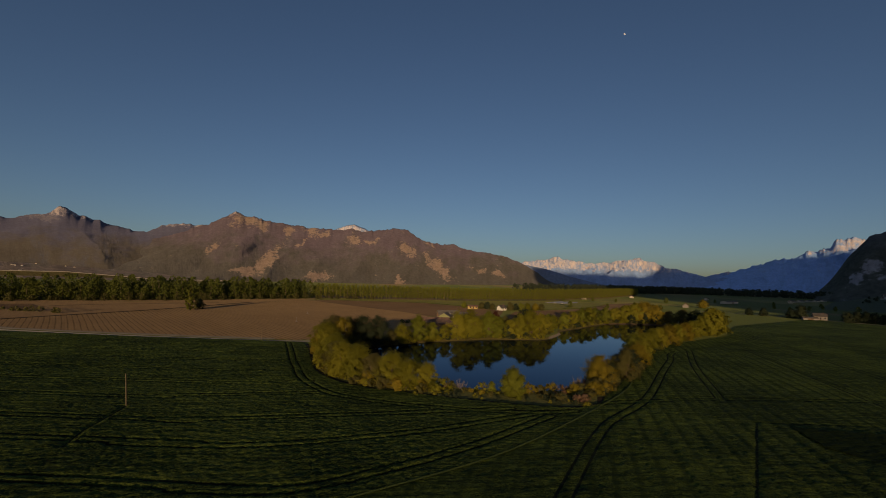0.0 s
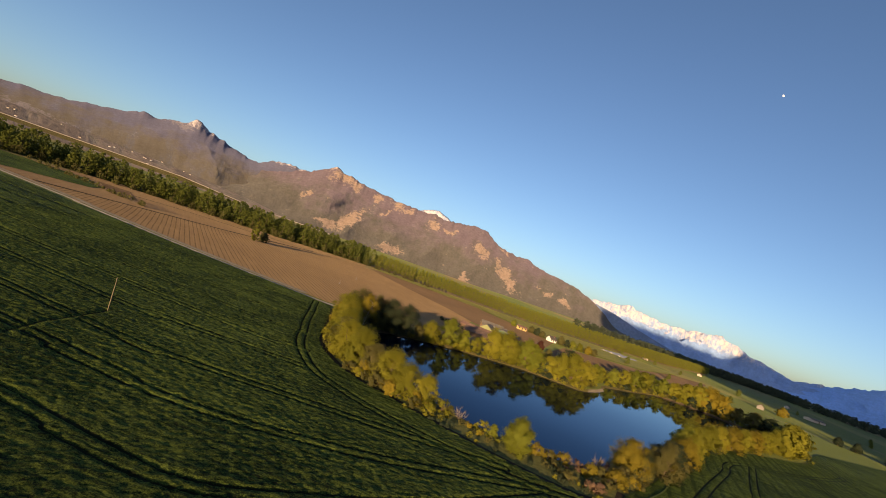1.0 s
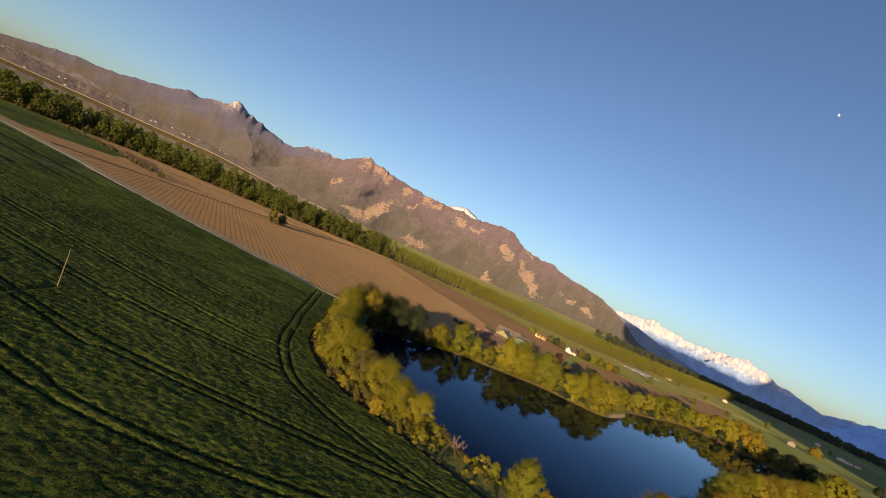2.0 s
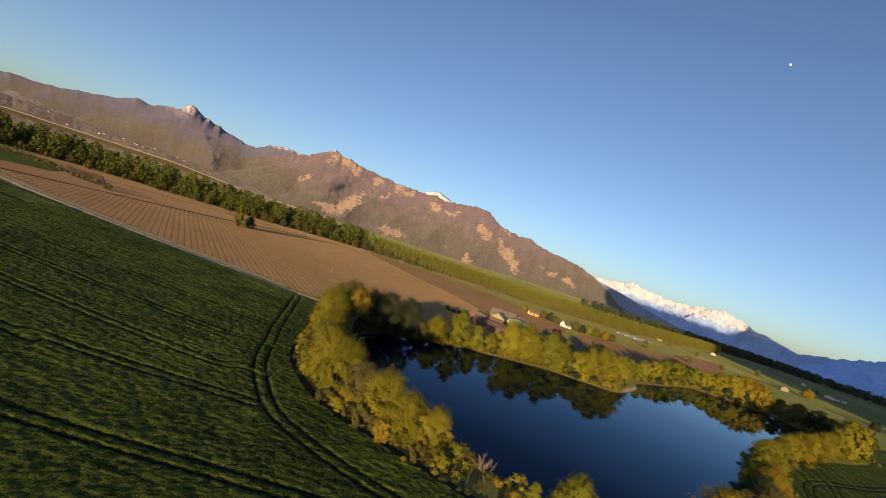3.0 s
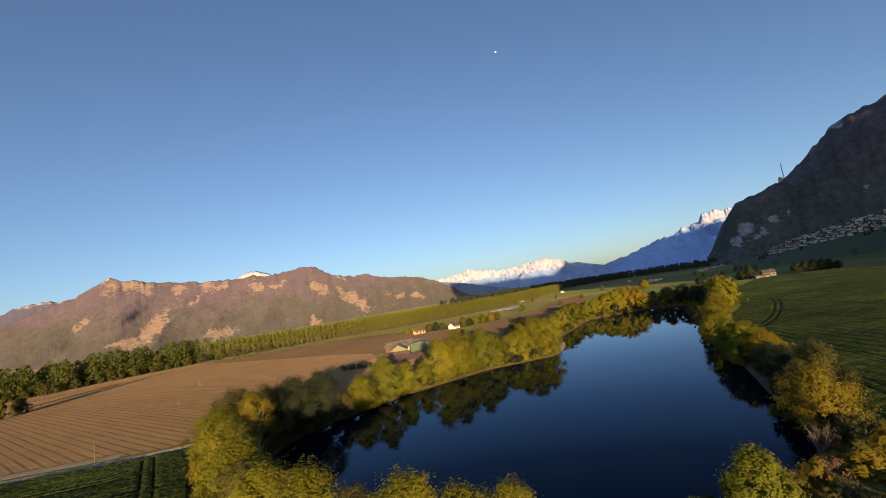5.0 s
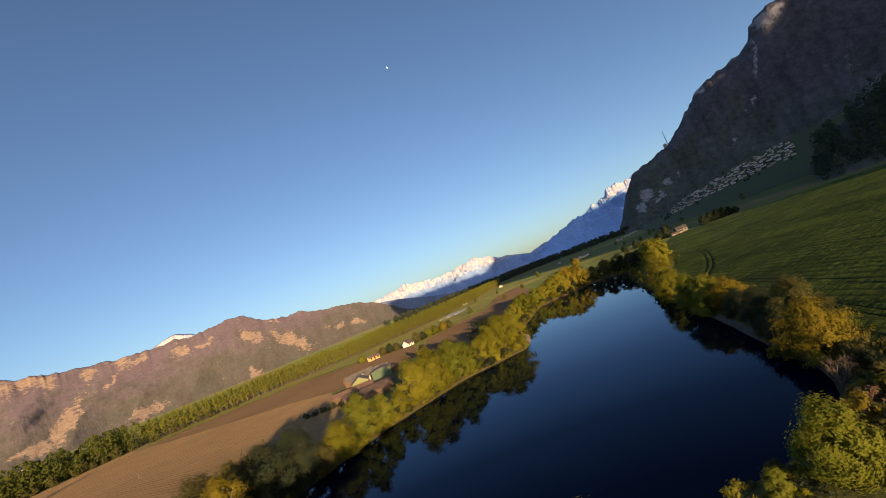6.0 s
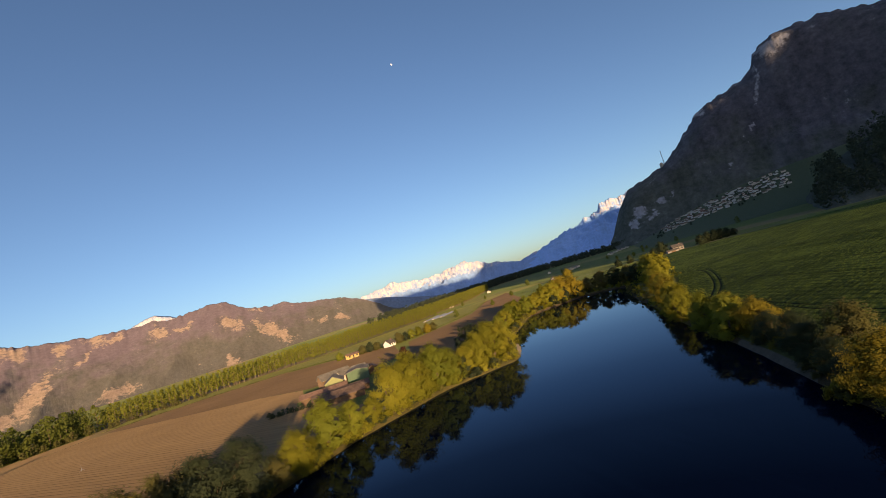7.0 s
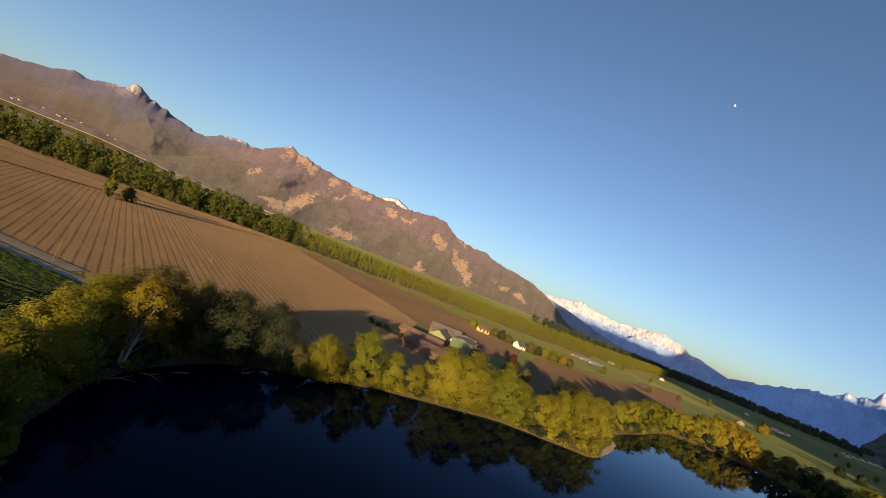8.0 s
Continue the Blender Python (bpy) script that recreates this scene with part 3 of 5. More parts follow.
# ---- mountains ----
def mountain_material(name, wood, rock, low_wood, snow_line, snow_soft, snow_amount=1.0, conifer=(0.03, 0.036, 0.03), low_top=330.0, scar=1.0, grain=1.0):
    """Leafless woods over greener lower slopes, dark conifer stands, bare rock where the shape says so, snow on top."""
    m, nt, b = material(name, 0.95, 0.05)
    geo = nt.nodes.new("ShaderNodeNewGeometry")
    sep = nt.nodes.new("ShaderNodeSeparateXYZ")
    nt.links.new(geo.outputs["Position"], sep.inputs[0])
    face = nt.nodes.new("ShaderNodeAttribute")
    face.attribute_name = "face"
    face = face.outputs["Vector"]
    broad, mid, fine = tex_noise(nt, 0.0026, 4, vec=face), tex_noise(nt, 0.011, 6, 0.65, vec=face), tex_noise(nt, 0.05, 6, 0.75, vec=face)
    down = tex_noise(nt, 1.0, 5, 0.6, vec=face, stretch=(0.016, 0.0045, 0.003), turn=18)
    height = calc(nt, "DIVIDE", sep.outputs["Z"], low_top)
    zone = calc(nt, "ADD", calc(nt, "SUBTRACT", 1.0, height), calc(nt, "MULTIPLY", calc(nt, "SUBTRACT", calc(nt, "ADD", broad, mid), 1.0), 1.3))
    cover = mix(nt, ramp(nt, zone, [(0.2, (0.0,)), (0.75, (1.0,))]), wood, low_wood)
    stand = calc(nt, "ADD", calc(nt, "MULTIPLY", down, 0.6), calc(nt, "MULTIPLY", mid, 0.4))
    cover = mix(nt, calc(nt, "MULTIPLY", ramp(nt, stand, [(0.52, (0.0,)), (0.62, (1.0,))]), 0.5), cover, conifer)
    cover = mix(nt, 1.0, cover, ramp(nt, fine, [(0.3, (1 - 0.34 * grain,)), (0.7, (1 + 0.3 * grain,))]), "MULTIPLY")
    cover = mix(nt, 1.0, cover, ramp(nt, down, [(0.32, (1 - 0.25 * grain,)), (0.68, (1 + 0.25 * grain,))]), "MULTIPLY")
    at = nt.nodes.new("ShaderNodeAttribute")
    at.attribute_name = "bare"
    bare = calc(nt, "ADD", at.outputs["Fac"], calc(nt, "ADD", calc(nt, "MULTIPLY", calc(nt, "SUBTRACT", fine, 0.5), 1.8), calc(nt, "MULTIPLY", calc(nt, "SUBTRACT", down, 0.5), 1.5)))
    stone = mix(nt, 1.0, rock, ramp(nt, fine, [(0.3, (0.6,)), (0.7, (1.25,))]), "MULTIPLY")
    col = mix(nt, calc(nt, "MULTIPLY", ramp(nt, bare, [(0.42, (0.0,)), (0.72, (1.0,))]), scar), cover, stone)
    high = calc(nt, "DIVIDE", calc(nt, "SUBTRACT", sep.outputs["Z"], snow_line), snow_soft)
    high = calc(nt, "ADD", high, calc(nt, "MULTIPLY", calc(nt, "SUBTRACT", tex_noise(nt, 0.02, 8, 0.8, vec=face), 0.5), 6.0))
    white = calc(nt, "MULTIPLY", ramp(nt, high, [(0.4, (0.0,)), (0.75, (1.0,))]), snow_amount)
    white = calc(nt, "MULTIPLY", white, ramp(nt, tex_noise(nt, 1.0, 8, 0.8, vec=face, stretch=(0.034, 0.016, 0.01), turn=30), [(0.43, (0.04,)), (0.57, (1.0,))]))
    nt.links.new(mix(nt, white, col, (0.64, 0.55, 0.52)), b.inputs["Base Color"])
    bump(nt, b, calc(nt, "ADD", fine, calc(nt, "ADD", calc(nt, "MULTIPLY", mid, 1.5), calc(nt, "MULTIPLY", down, 2.2))), 0.4 * grain, 8.0)
    return m


M_LEFT = mountain_material("wooded_mountain", (0.127, 0.100, 0.118), (0.29, 0.21, 0.16), (0.098, 0.090, 0.078), 412, 50, 0.5, (0.064, 0.064, 0.062), 330.0, 0.9, 0.7)
# haze painted in: bluish upper woods and a weak grain
M_SPIRE = mountain_material("haze_tinted_spire_mountain", (0.104, 0.102, 0.146), (0.20, 0.18, 0.20), (0.116, 0.100, 0.078), 358, 30, 0.6, (0.088, 0.094, 0.128), 300.0, 0.6, 0.45)
M_FOOT = mountain_material("mauve_valley_slope", (0.17, 0.135, 0.135), (0.24, 0.20, 0.18), (0.165, 0.135, 0.115), 4000, 50, 0.0, (0.09, 0.095, 0.075))
# blue of distant haze is put into the wood colours of these three
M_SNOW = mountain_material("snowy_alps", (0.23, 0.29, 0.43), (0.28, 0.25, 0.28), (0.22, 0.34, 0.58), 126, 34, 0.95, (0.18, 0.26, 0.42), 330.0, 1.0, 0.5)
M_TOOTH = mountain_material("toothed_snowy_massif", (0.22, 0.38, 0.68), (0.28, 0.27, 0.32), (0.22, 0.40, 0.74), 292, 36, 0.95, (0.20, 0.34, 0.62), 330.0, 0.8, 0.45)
M_HILL = mountain_material("haze_blue_foothill", (0.15, 0.195, 0.30), (0.16, 0.17, 0.22), (0.15, 0.20, 0.30), 4000, 50, 0.0, (0.12, 0.155, 0.235), 330.0, 0.7, 0.6)
# blue-grey of haze and evening shade is partly in these colours
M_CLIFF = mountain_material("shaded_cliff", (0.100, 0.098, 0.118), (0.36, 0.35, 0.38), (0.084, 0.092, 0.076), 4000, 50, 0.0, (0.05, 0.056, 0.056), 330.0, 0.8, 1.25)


def mountain(name, label, mat, crest, r_base, r_crest, step=0.12, rows=60, ribs=0.22, power=1.25, jag=0.012, seed=1.0, patches=(), cliff=0.0, rib_scale=1.0, recede=((0, 0),), spurs=(), calm_over=3.0):
    """A mountain side seen from the valley: crest gives bearing and height angle of its summits; spurs (bearing at the crest, bearing at the foot, half width, height) run down its face with smaller ribs and gullies between them."""
    az = np.arange(crest[0][0], crest[-1][0] + step / 2, step)
    el = np.interp(az, [c[0] for c in crest], [c[1] for c in crest])
    wide = max(3, int(calm_over / step))
    kernel = np.hanning(2 * wide + 1) / np.hanning(2 * wide + 1).sum()
    calm = np.convolve(np.pad(el, wide, mode="edge"), kernel, mode="valid")
    verts, bare, face = [], [], []
    for a, e, ec in zip(az, el, calm):
        sa, ca = math.sin(radians(a)), math.cos(radians(a))
        wob = noise.fractal(Vector((a * 0.9, seed, 0)), 0.8, 2.1, 6) * jag * (1 + e) * 10
        top = 26 + r_crest * math.tan(radians(e + wob * 0.35))
        broad_top = 26 + r_crest * math.tan(radians(ec))
        foot = r_base + float(np.interp(a, [c[0] for c in recede], [c[1] for c in recede]))
        for k in range(rows + 3):
            s = min(k / rows, 1.0)
            r = foot + (r_crest - foot) * s
            back = max(0, k - rows)
            gx, gy = r * sa / 620 * rib_scale, r * ca / 1100 * rib_scale
            warp = noise.noise(Vector((gx * 0.8, gy * 0.8, seed + 7))) * 0.7
            q1 = noise.fractal(Vector((gx * 1.3 + gy * 0.6 + warp, gy * 0.9 - gx * 0.4, seed)), 1.0, 2.0, 4) * 0.9 + 0.25 * (noise.ridged_multi_fractal(Vector((gx * 0.8 + warp, gy * 0.8, seed + 9)), 1.0, 2.0, 3, 1.0, 2.0) - 1.0)
            q1 = max(q1, -0.3)
            q2 = noise.fractal(Vector((gx * 6, gy * 6, seed + 3)), 0.8, 2.0, 5)
            lift = s ** power
            if cliff:
                lift = lift * (1 - cliff) + cliff * (1 / (1 + math.exp(-(s - 0.62) * 14)) - 0.0002)
            edge = s * (1 - s) * 4 * min(1.0, 2.0 * s)
            up = s ** 6
            h = (broad_top * (1 - up) + top * up) * lift + broad_top * ribs * edge * (0.9 * q1 + 0.1 * q2)
            bend = 1.1 * noise.fractal(Vector((a * 0.25, s * 3.0, seed + 31)), 0.9, 2.0, 4)
            tent = 0.0
            for a_top, a_foot, half, tall in spurs:
                d = abs(a + bend - a_foot - (a_top - a_foot) * s) / half
                if d < 1:
                    tent = max(tent, tall * (1 - d) ** 1.15)
            h += broad_top * tent * 4 * s ** 0.8 * (1 - s)
            r = r + back * 160
            h = h - back * top * 0.45
            verts.append((r * sa, 60 + r * ca, h - 4 * (k == 0)))
            face += [r_crest * radians(a), h, 0.3 * r]
            b = 0.05 + 0.2 * q2 + 0.1 * (s > 0.9)
            ang = math.degrees(math.atan2(h - 26, r))
            wa_ = a + 0.75 * noise.fractal(Vector((a * 0.8, ang * 1.1, seed + 11)), 0.7, 2.2, 5)
            we_ = ang + 0.4 * noise.fractal(Vector((a * 0.8, ang * 1.1, seed + 23)), 0.7, 2.2, 5)
            for pa, pe, wa, we, lean in patches:
                d = math.hypot((wa_ - pa - lean * (we_ - pe)) / wa, (we_ - pe) / we)
                if d < 2:
                    b = max(b, 1.05 - 0.62 * d + 0.2 * q2)
            bare.append(b)
    nr = rows + 3
    idx = np.arange(len(verts)).reshape(-1, nr)
    quads = np.stack([idx[:-1, :-1], idx[1:, :-1], idx[1:, 1:], idx[:-1, 1:]], -1).reshape(-1, 4)[:, ::-1]
    me = quads_data(name, verts, mat, quads)
    at = me.attributes.new("bare", "FLOAT", "POINT")
    at.data.foreach_set("value", np.array(bare, dtype=np.float32))
    at = me.attributes.new("face", "FLOAT_VECTOR", "POINT")
    at.data.foreach_set("vector", np.array(face, dtype=np.float32))
    me.polygons.foreach_set("use_smooth", [True] * len(me.polygons))
    me.update()
    return tagged(new(name, me), label, "mountain", kind="structure")


mountain("mountain_left", "wooded mountain range with pale rock scars and snow-dusted tops", M_LEFT,
         [(-52, -0.6), (-46, 0.3), (-41, 1.3), (-37, 2.4), (-33.5, 3.7), (-29.5, 5.3), (-27.6, 6.5), (-26.6, 7.0), (-24, 6.5), (-20, 6.0), (-16, 5.7), (-13, 5.8), (-10, 5.7), (-7.6, 6.3), (-6.2, 6.3), (-4.6, 5.2), (-2.5, 4.5), (0.3, 4.3), (3, 3.6), (5.2, 3.4), (7.3, 3.0), (9.5, 2.0), (12, 0.6), (14, -0.4)],
         1330, 3500, 0.1, 76, 0.06, 1.6, 0.011, 1.3,
         [(-23.3, 1.4, 0.9, 1.7, 0.8), (-25.8, 0.2, 1.7, 0.6, 0.3), (-17.2, -0.3, 1.4, 0.6, 0.5), (-25.6, 6.0, 1.8, 0.8, -0.5), (-23.5, 5.7, 0.9, 0.45, 0), (-20.6, 5.3, 1.0, 0.45, 0.3), (-18.2, 5.4, 0.6, 0.4, 0.3), (-16.6, 5.1, 1.0, 0.45, 0.3), (-18.9, 4.2, 0.35, 1.0, 1.2), (-12.6, 4.4, 0.9, 0.45, 0.5), (-10.7, 4.2, 0.8, 0.35, 0.5), (-9.5, 4.9, 0.6, 0.3, 0.5), (-5.9, 3.6, 1.2, 0.95, -0.6),
          (-1.2, 1.1, 0.9, 1.7, -0.9), (-2.6, 4.3, 0.7, 0.3, -0.8), (3.7, 1.1, 0.8, 0.4, -0.6), (6.5, 0.7, 0.8, 0.35, -0.5), (-6.6, -0.5, 1.1, 0.35, 0), (-29.2, 2.6, 0.6, 0.6, 0.6)], rib_scale=1.9, recede=((-52, 900), (-44, 600), (-36, 250), (-31, 50), (-26, 0), (-12, 120), (-4, 200), (3, 600), (14, 1500)), spurs=((-27.5, -38, 4.5, 0.08), (-22.5, -29.5, 3.2, 0.025), (-18, -24.5, 2.6, 0.03), (-13, -19.5, 3.0, 0.035), (-7.5, -14, 3.4, 0.05), (-3, -6.5, 2.4, 0.04), (1, -1, 2.2, 0.04), (5, 5, 2.6, 0.06)))
mountain("mountain_spire", "haze-tinted mountain with a rocky spire on its crest", M_SPIRE,
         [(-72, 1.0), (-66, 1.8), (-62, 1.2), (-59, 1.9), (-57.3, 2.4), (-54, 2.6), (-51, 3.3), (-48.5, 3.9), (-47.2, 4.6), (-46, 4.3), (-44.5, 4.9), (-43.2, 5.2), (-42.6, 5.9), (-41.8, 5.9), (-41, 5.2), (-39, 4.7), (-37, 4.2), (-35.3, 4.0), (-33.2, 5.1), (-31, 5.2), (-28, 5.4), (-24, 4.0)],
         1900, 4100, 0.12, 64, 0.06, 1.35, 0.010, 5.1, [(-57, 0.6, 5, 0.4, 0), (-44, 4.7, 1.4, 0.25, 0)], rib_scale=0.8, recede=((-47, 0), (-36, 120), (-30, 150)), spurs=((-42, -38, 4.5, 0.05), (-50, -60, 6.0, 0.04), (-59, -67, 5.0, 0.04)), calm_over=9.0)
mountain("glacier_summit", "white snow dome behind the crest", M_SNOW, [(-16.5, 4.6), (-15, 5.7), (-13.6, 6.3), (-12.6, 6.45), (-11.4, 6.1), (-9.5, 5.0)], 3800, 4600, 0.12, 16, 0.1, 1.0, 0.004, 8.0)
mountain("foothill", "wooded foothill in shadow, tinted haze blue", M_HILL, [(4.6, -0.6), (5.6, 0.1), (6.6, 0.9), (7.6, 1.6), (8.6, 2.0), (9.8, 2.0), (12.5, 1.45), (15, 0.7), (18, 0.0), (22, -0.7)], 2500, 3700, 0.15, 30, 0.15, 1.1, 0.004, 2.2, recede=((4, 900), (8, 450), (22, 1000)))
mountain("snow_range", "sunlit snowy mountain range over forest slopes tinted haze blue", M_SNOW,
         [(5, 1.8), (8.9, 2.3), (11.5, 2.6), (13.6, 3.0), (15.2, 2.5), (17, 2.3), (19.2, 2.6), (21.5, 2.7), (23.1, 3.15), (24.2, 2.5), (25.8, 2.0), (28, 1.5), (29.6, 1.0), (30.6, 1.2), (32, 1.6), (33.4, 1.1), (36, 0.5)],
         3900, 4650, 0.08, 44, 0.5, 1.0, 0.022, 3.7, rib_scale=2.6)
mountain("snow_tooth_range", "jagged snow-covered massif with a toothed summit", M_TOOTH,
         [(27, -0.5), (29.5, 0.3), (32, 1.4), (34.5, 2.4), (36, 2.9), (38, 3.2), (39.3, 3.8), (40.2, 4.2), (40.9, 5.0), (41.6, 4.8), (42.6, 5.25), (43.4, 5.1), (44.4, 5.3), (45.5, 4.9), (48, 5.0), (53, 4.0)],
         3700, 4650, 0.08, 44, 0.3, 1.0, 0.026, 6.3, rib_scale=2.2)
# crest beyond bearing 74 is unseen, raised to cast the evening shade
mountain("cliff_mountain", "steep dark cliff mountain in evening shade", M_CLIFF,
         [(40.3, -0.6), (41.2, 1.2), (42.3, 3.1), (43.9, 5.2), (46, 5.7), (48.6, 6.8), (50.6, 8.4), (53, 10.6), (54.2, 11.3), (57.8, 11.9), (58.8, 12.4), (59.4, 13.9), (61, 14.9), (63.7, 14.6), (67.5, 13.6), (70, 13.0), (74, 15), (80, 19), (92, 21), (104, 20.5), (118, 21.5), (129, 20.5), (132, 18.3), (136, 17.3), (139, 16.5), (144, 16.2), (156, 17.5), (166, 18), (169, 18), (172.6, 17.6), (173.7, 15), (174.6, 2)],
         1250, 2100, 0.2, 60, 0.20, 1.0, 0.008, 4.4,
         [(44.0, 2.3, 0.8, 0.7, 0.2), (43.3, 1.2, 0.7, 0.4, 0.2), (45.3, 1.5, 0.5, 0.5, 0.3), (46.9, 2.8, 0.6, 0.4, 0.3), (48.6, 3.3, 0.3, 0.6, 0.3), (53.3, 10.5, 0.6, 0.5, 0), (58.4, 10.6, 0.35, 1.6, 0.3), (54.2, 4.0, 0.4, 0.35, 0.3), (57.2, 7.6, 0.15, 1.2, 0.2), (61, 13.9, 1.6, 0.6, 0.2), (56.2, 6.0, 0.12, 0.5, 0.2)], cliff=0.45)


# ridge out of view, added to keep sun off the massif's lower slopes
mountain("unseen_shade_ridge", "unseen mountain ridge added to shade the snowy massif", M_CLIFF, [(100, 4), (108, 9), (116, 13), (128, 15), (140, 15.5), (150, 8)], 2350, 3000, 0.5, 20, 0.1, 1.0, 0.004, 9.1)
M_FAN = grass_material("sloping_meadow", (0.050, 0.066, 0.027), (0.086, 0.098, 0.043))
FAN = [(42, -1.2), (45.5, -0.4), (48, 0.55), (52, 1.5), (58, 2.2), (67, 2.6), (84, 3.2)]
FAN_LEFT = [(-76, 0.9), (-62, 0.7), (-52, 0.5), (-44, 0.2), (-36, -0.3), (-30, -0.8)]
HILL = [(57.2, -3.2), (58, -1.2), (59, 0.5), (62, 1.9), (64, 2.7), (66.4, 3.4), (70, 4.2), (78, 4.8), (88, 4.5)]
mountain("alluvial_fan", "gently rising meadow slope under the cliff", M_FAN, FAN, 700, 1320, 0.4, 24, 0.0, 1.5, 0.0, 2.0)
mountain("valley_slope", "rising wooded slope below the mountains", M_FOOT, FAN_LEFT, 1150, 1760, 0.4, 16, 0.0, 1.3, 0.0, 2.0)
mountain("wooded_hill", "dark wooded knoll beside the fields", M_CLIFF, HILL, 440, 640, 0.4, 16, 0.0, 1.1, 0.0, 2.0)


def slope_spot(crest, r_base, r_crest, power, az, s):
    """A place on one of the plain slopes, by bearing and by part of the way up."""
    e = float(np.interp(az, [c[0] for c in crest], [c[1] for c in crest]))
    r = r_base + (r_crest - r_base) * s
    return r * math.sin(radians(az)), 60 + r * math.cos(radians(az)), (26 + r_crest * math.tan(radians(e))) * s ** power


# ---- trees ----
def make_tree(name, style, height, spread, lobes, leaves, leaf, low=0.18, bark=None, seed=0, stems=1, top_bias=0.0, label=""):
    """One tree: trunk with limbs, and a crown of leaf sprays gathered in uneven clumps."""
    rg = random.Random(seed)
    nr = np.random.default_rng(seed + 100)
    verts, faces = [], []
    centres = []
    for k in range(lobes):
        f = (k + 0.5) / lobes
        z = low + (1 - low) * (f ** (0.95 - 0.3 * top_bias))
        shape = math.sin(math.pi * min(1.0, (0.2 + 0.8 * (z - low) / (1 - low)) ** 0.85)) ** 0.5
        w = 2.39996 * k + rg.uniform(-0.7, 0.7)
        q = spread * shape * rg.uniform(0.45, 0.95) * (1.0 if k % 4 else 0.35)
        centres.append(Vector((math.cos(w) * q, math.sin(w) * q, z * height * rg.uniform(0.82, 0.97))))
    for s in range(stems):
        w = rg.uniform(0, 2 * math.pi)
        lean = Vector((math.cos(w), math.sin(w), 0)) * spread * (0.0 if stems == 1 else 0.35)
        foot = lean * 0.15
        crown_top = Vector((lean.x + rg.uniform(-0.4, 0.4), lean.y + rg.uniform(-0.4, 0.4), height * rg.uniform(0.7, 0.82)))
        bole = [foot + (crown_top - foot) * t + Vector((rg.uniform(-1, 1), rg.uniform(-1, 1), 0)) * 0.03 * height * t for t in (-0.03, 0.05, 0.2, 0.4, 0.6, 0.8, 1.0)]
        rad = height * 0.022 / math.sqrt(stems)
        tube(verts, faces, bole, [rad * 1.5, rad * 1.15, rad, rad * 0.8, rad * 0.55, rad * 0.32, rad * 0.1], 7)
        for c in centres[s::stems]:
            a = bole[2 + rg.randrange(3)]
            if c.z < a.z:
                a = bole[1].lerp(bole[2], 0.6)
            mid = a.lerp(c, 0.5) + Vector((rg.uniform(-0.3, 0.3), rg.uniform(-0.3, 0.3), 0.25))
            tube(verts, faces, [a, mid, c], [rad * 0.38, rad * 0.22, rad * 0.06], 3)
    trunk = mesh_data("trunk", verts, faces, bark or M_BARK, True)
    out = []
    heart = np.array([0.0, 0.0, height * (low + 0.4 * (1 - low))])
    sprays = max(6, leaves // lobes // 11)
    per = max(3, leaves // lobes // sprays)
    for c in centres:
        size = spread * rg.uniform(0.22, 0.4)
        c = np.array(c)
        out_dir = (c - heart) * np.array([1.0, 1.0, 0.8])
        out_dir /= np.linalg.norm(out_dir) + 1e-6
        d = nr.normal(size=(sprays, 3))
        d /= np.linalg.norm(d, axis=1)[:, None]
        d = d + out_dir * 0.35 + np.array([0.0, 0.0, 0.28])
        d /= np.linalg.norm(d, axis=1)[:, None]
        reach = size * (0.55 + 0.95 * nr.random((sprays, 1)) ** 1.5)
        t = nr.random((sprays, per, 1)) ** 0.75
        side = nr.normal(size=(sprays, per, 3)) * (size * 0.27 * (1.15 - 0.75 * t))
        p = (c + d[:, None] * reach[:, None] * t + side).reshape(-1, 3)
        p[:, 2] = np.clip(p[:, 2], 0.12, None)
        n = len(p)
        away = (p - heart) * np.array([1.0, 1.0, 0.75])
        away /= np.linalg.norm(away, axis=1)[:, None] + 1e-6
        nrm = 0.35 * np.repeat(d, per, 0) + 0.95 * away + nr.normal(scale=0.16, size=(n, 3))
        nrm /= np.linalg.norm(nrm, axis=1)[:, None]
        u = np.cross(nrm, nr.normal(size=(n, 3)))
        u /= np.linalg.norm(u, axis=1)[:, None]
        v = np.cross(nrm, u)
        sz = leaf * (0.6 + 0.8 * nr.random((n, 1)))
        u, v = u * sz, v * sz * 0.8
        out.append(np.stack([p + u * 1.15, p - u * 0.6 + v, p - u * 0.6 - v], 1))
    crown = quads_data("crown", np.concatenate(out), LEAF[style], corners=3)
    root = new(name)
    for nm, data in (("trunk", trunk), ("crown", crown)):
        ob = new(nm, data)
        ob.parent = root
    return tagged(root, label or f"{style} tree", "tree")


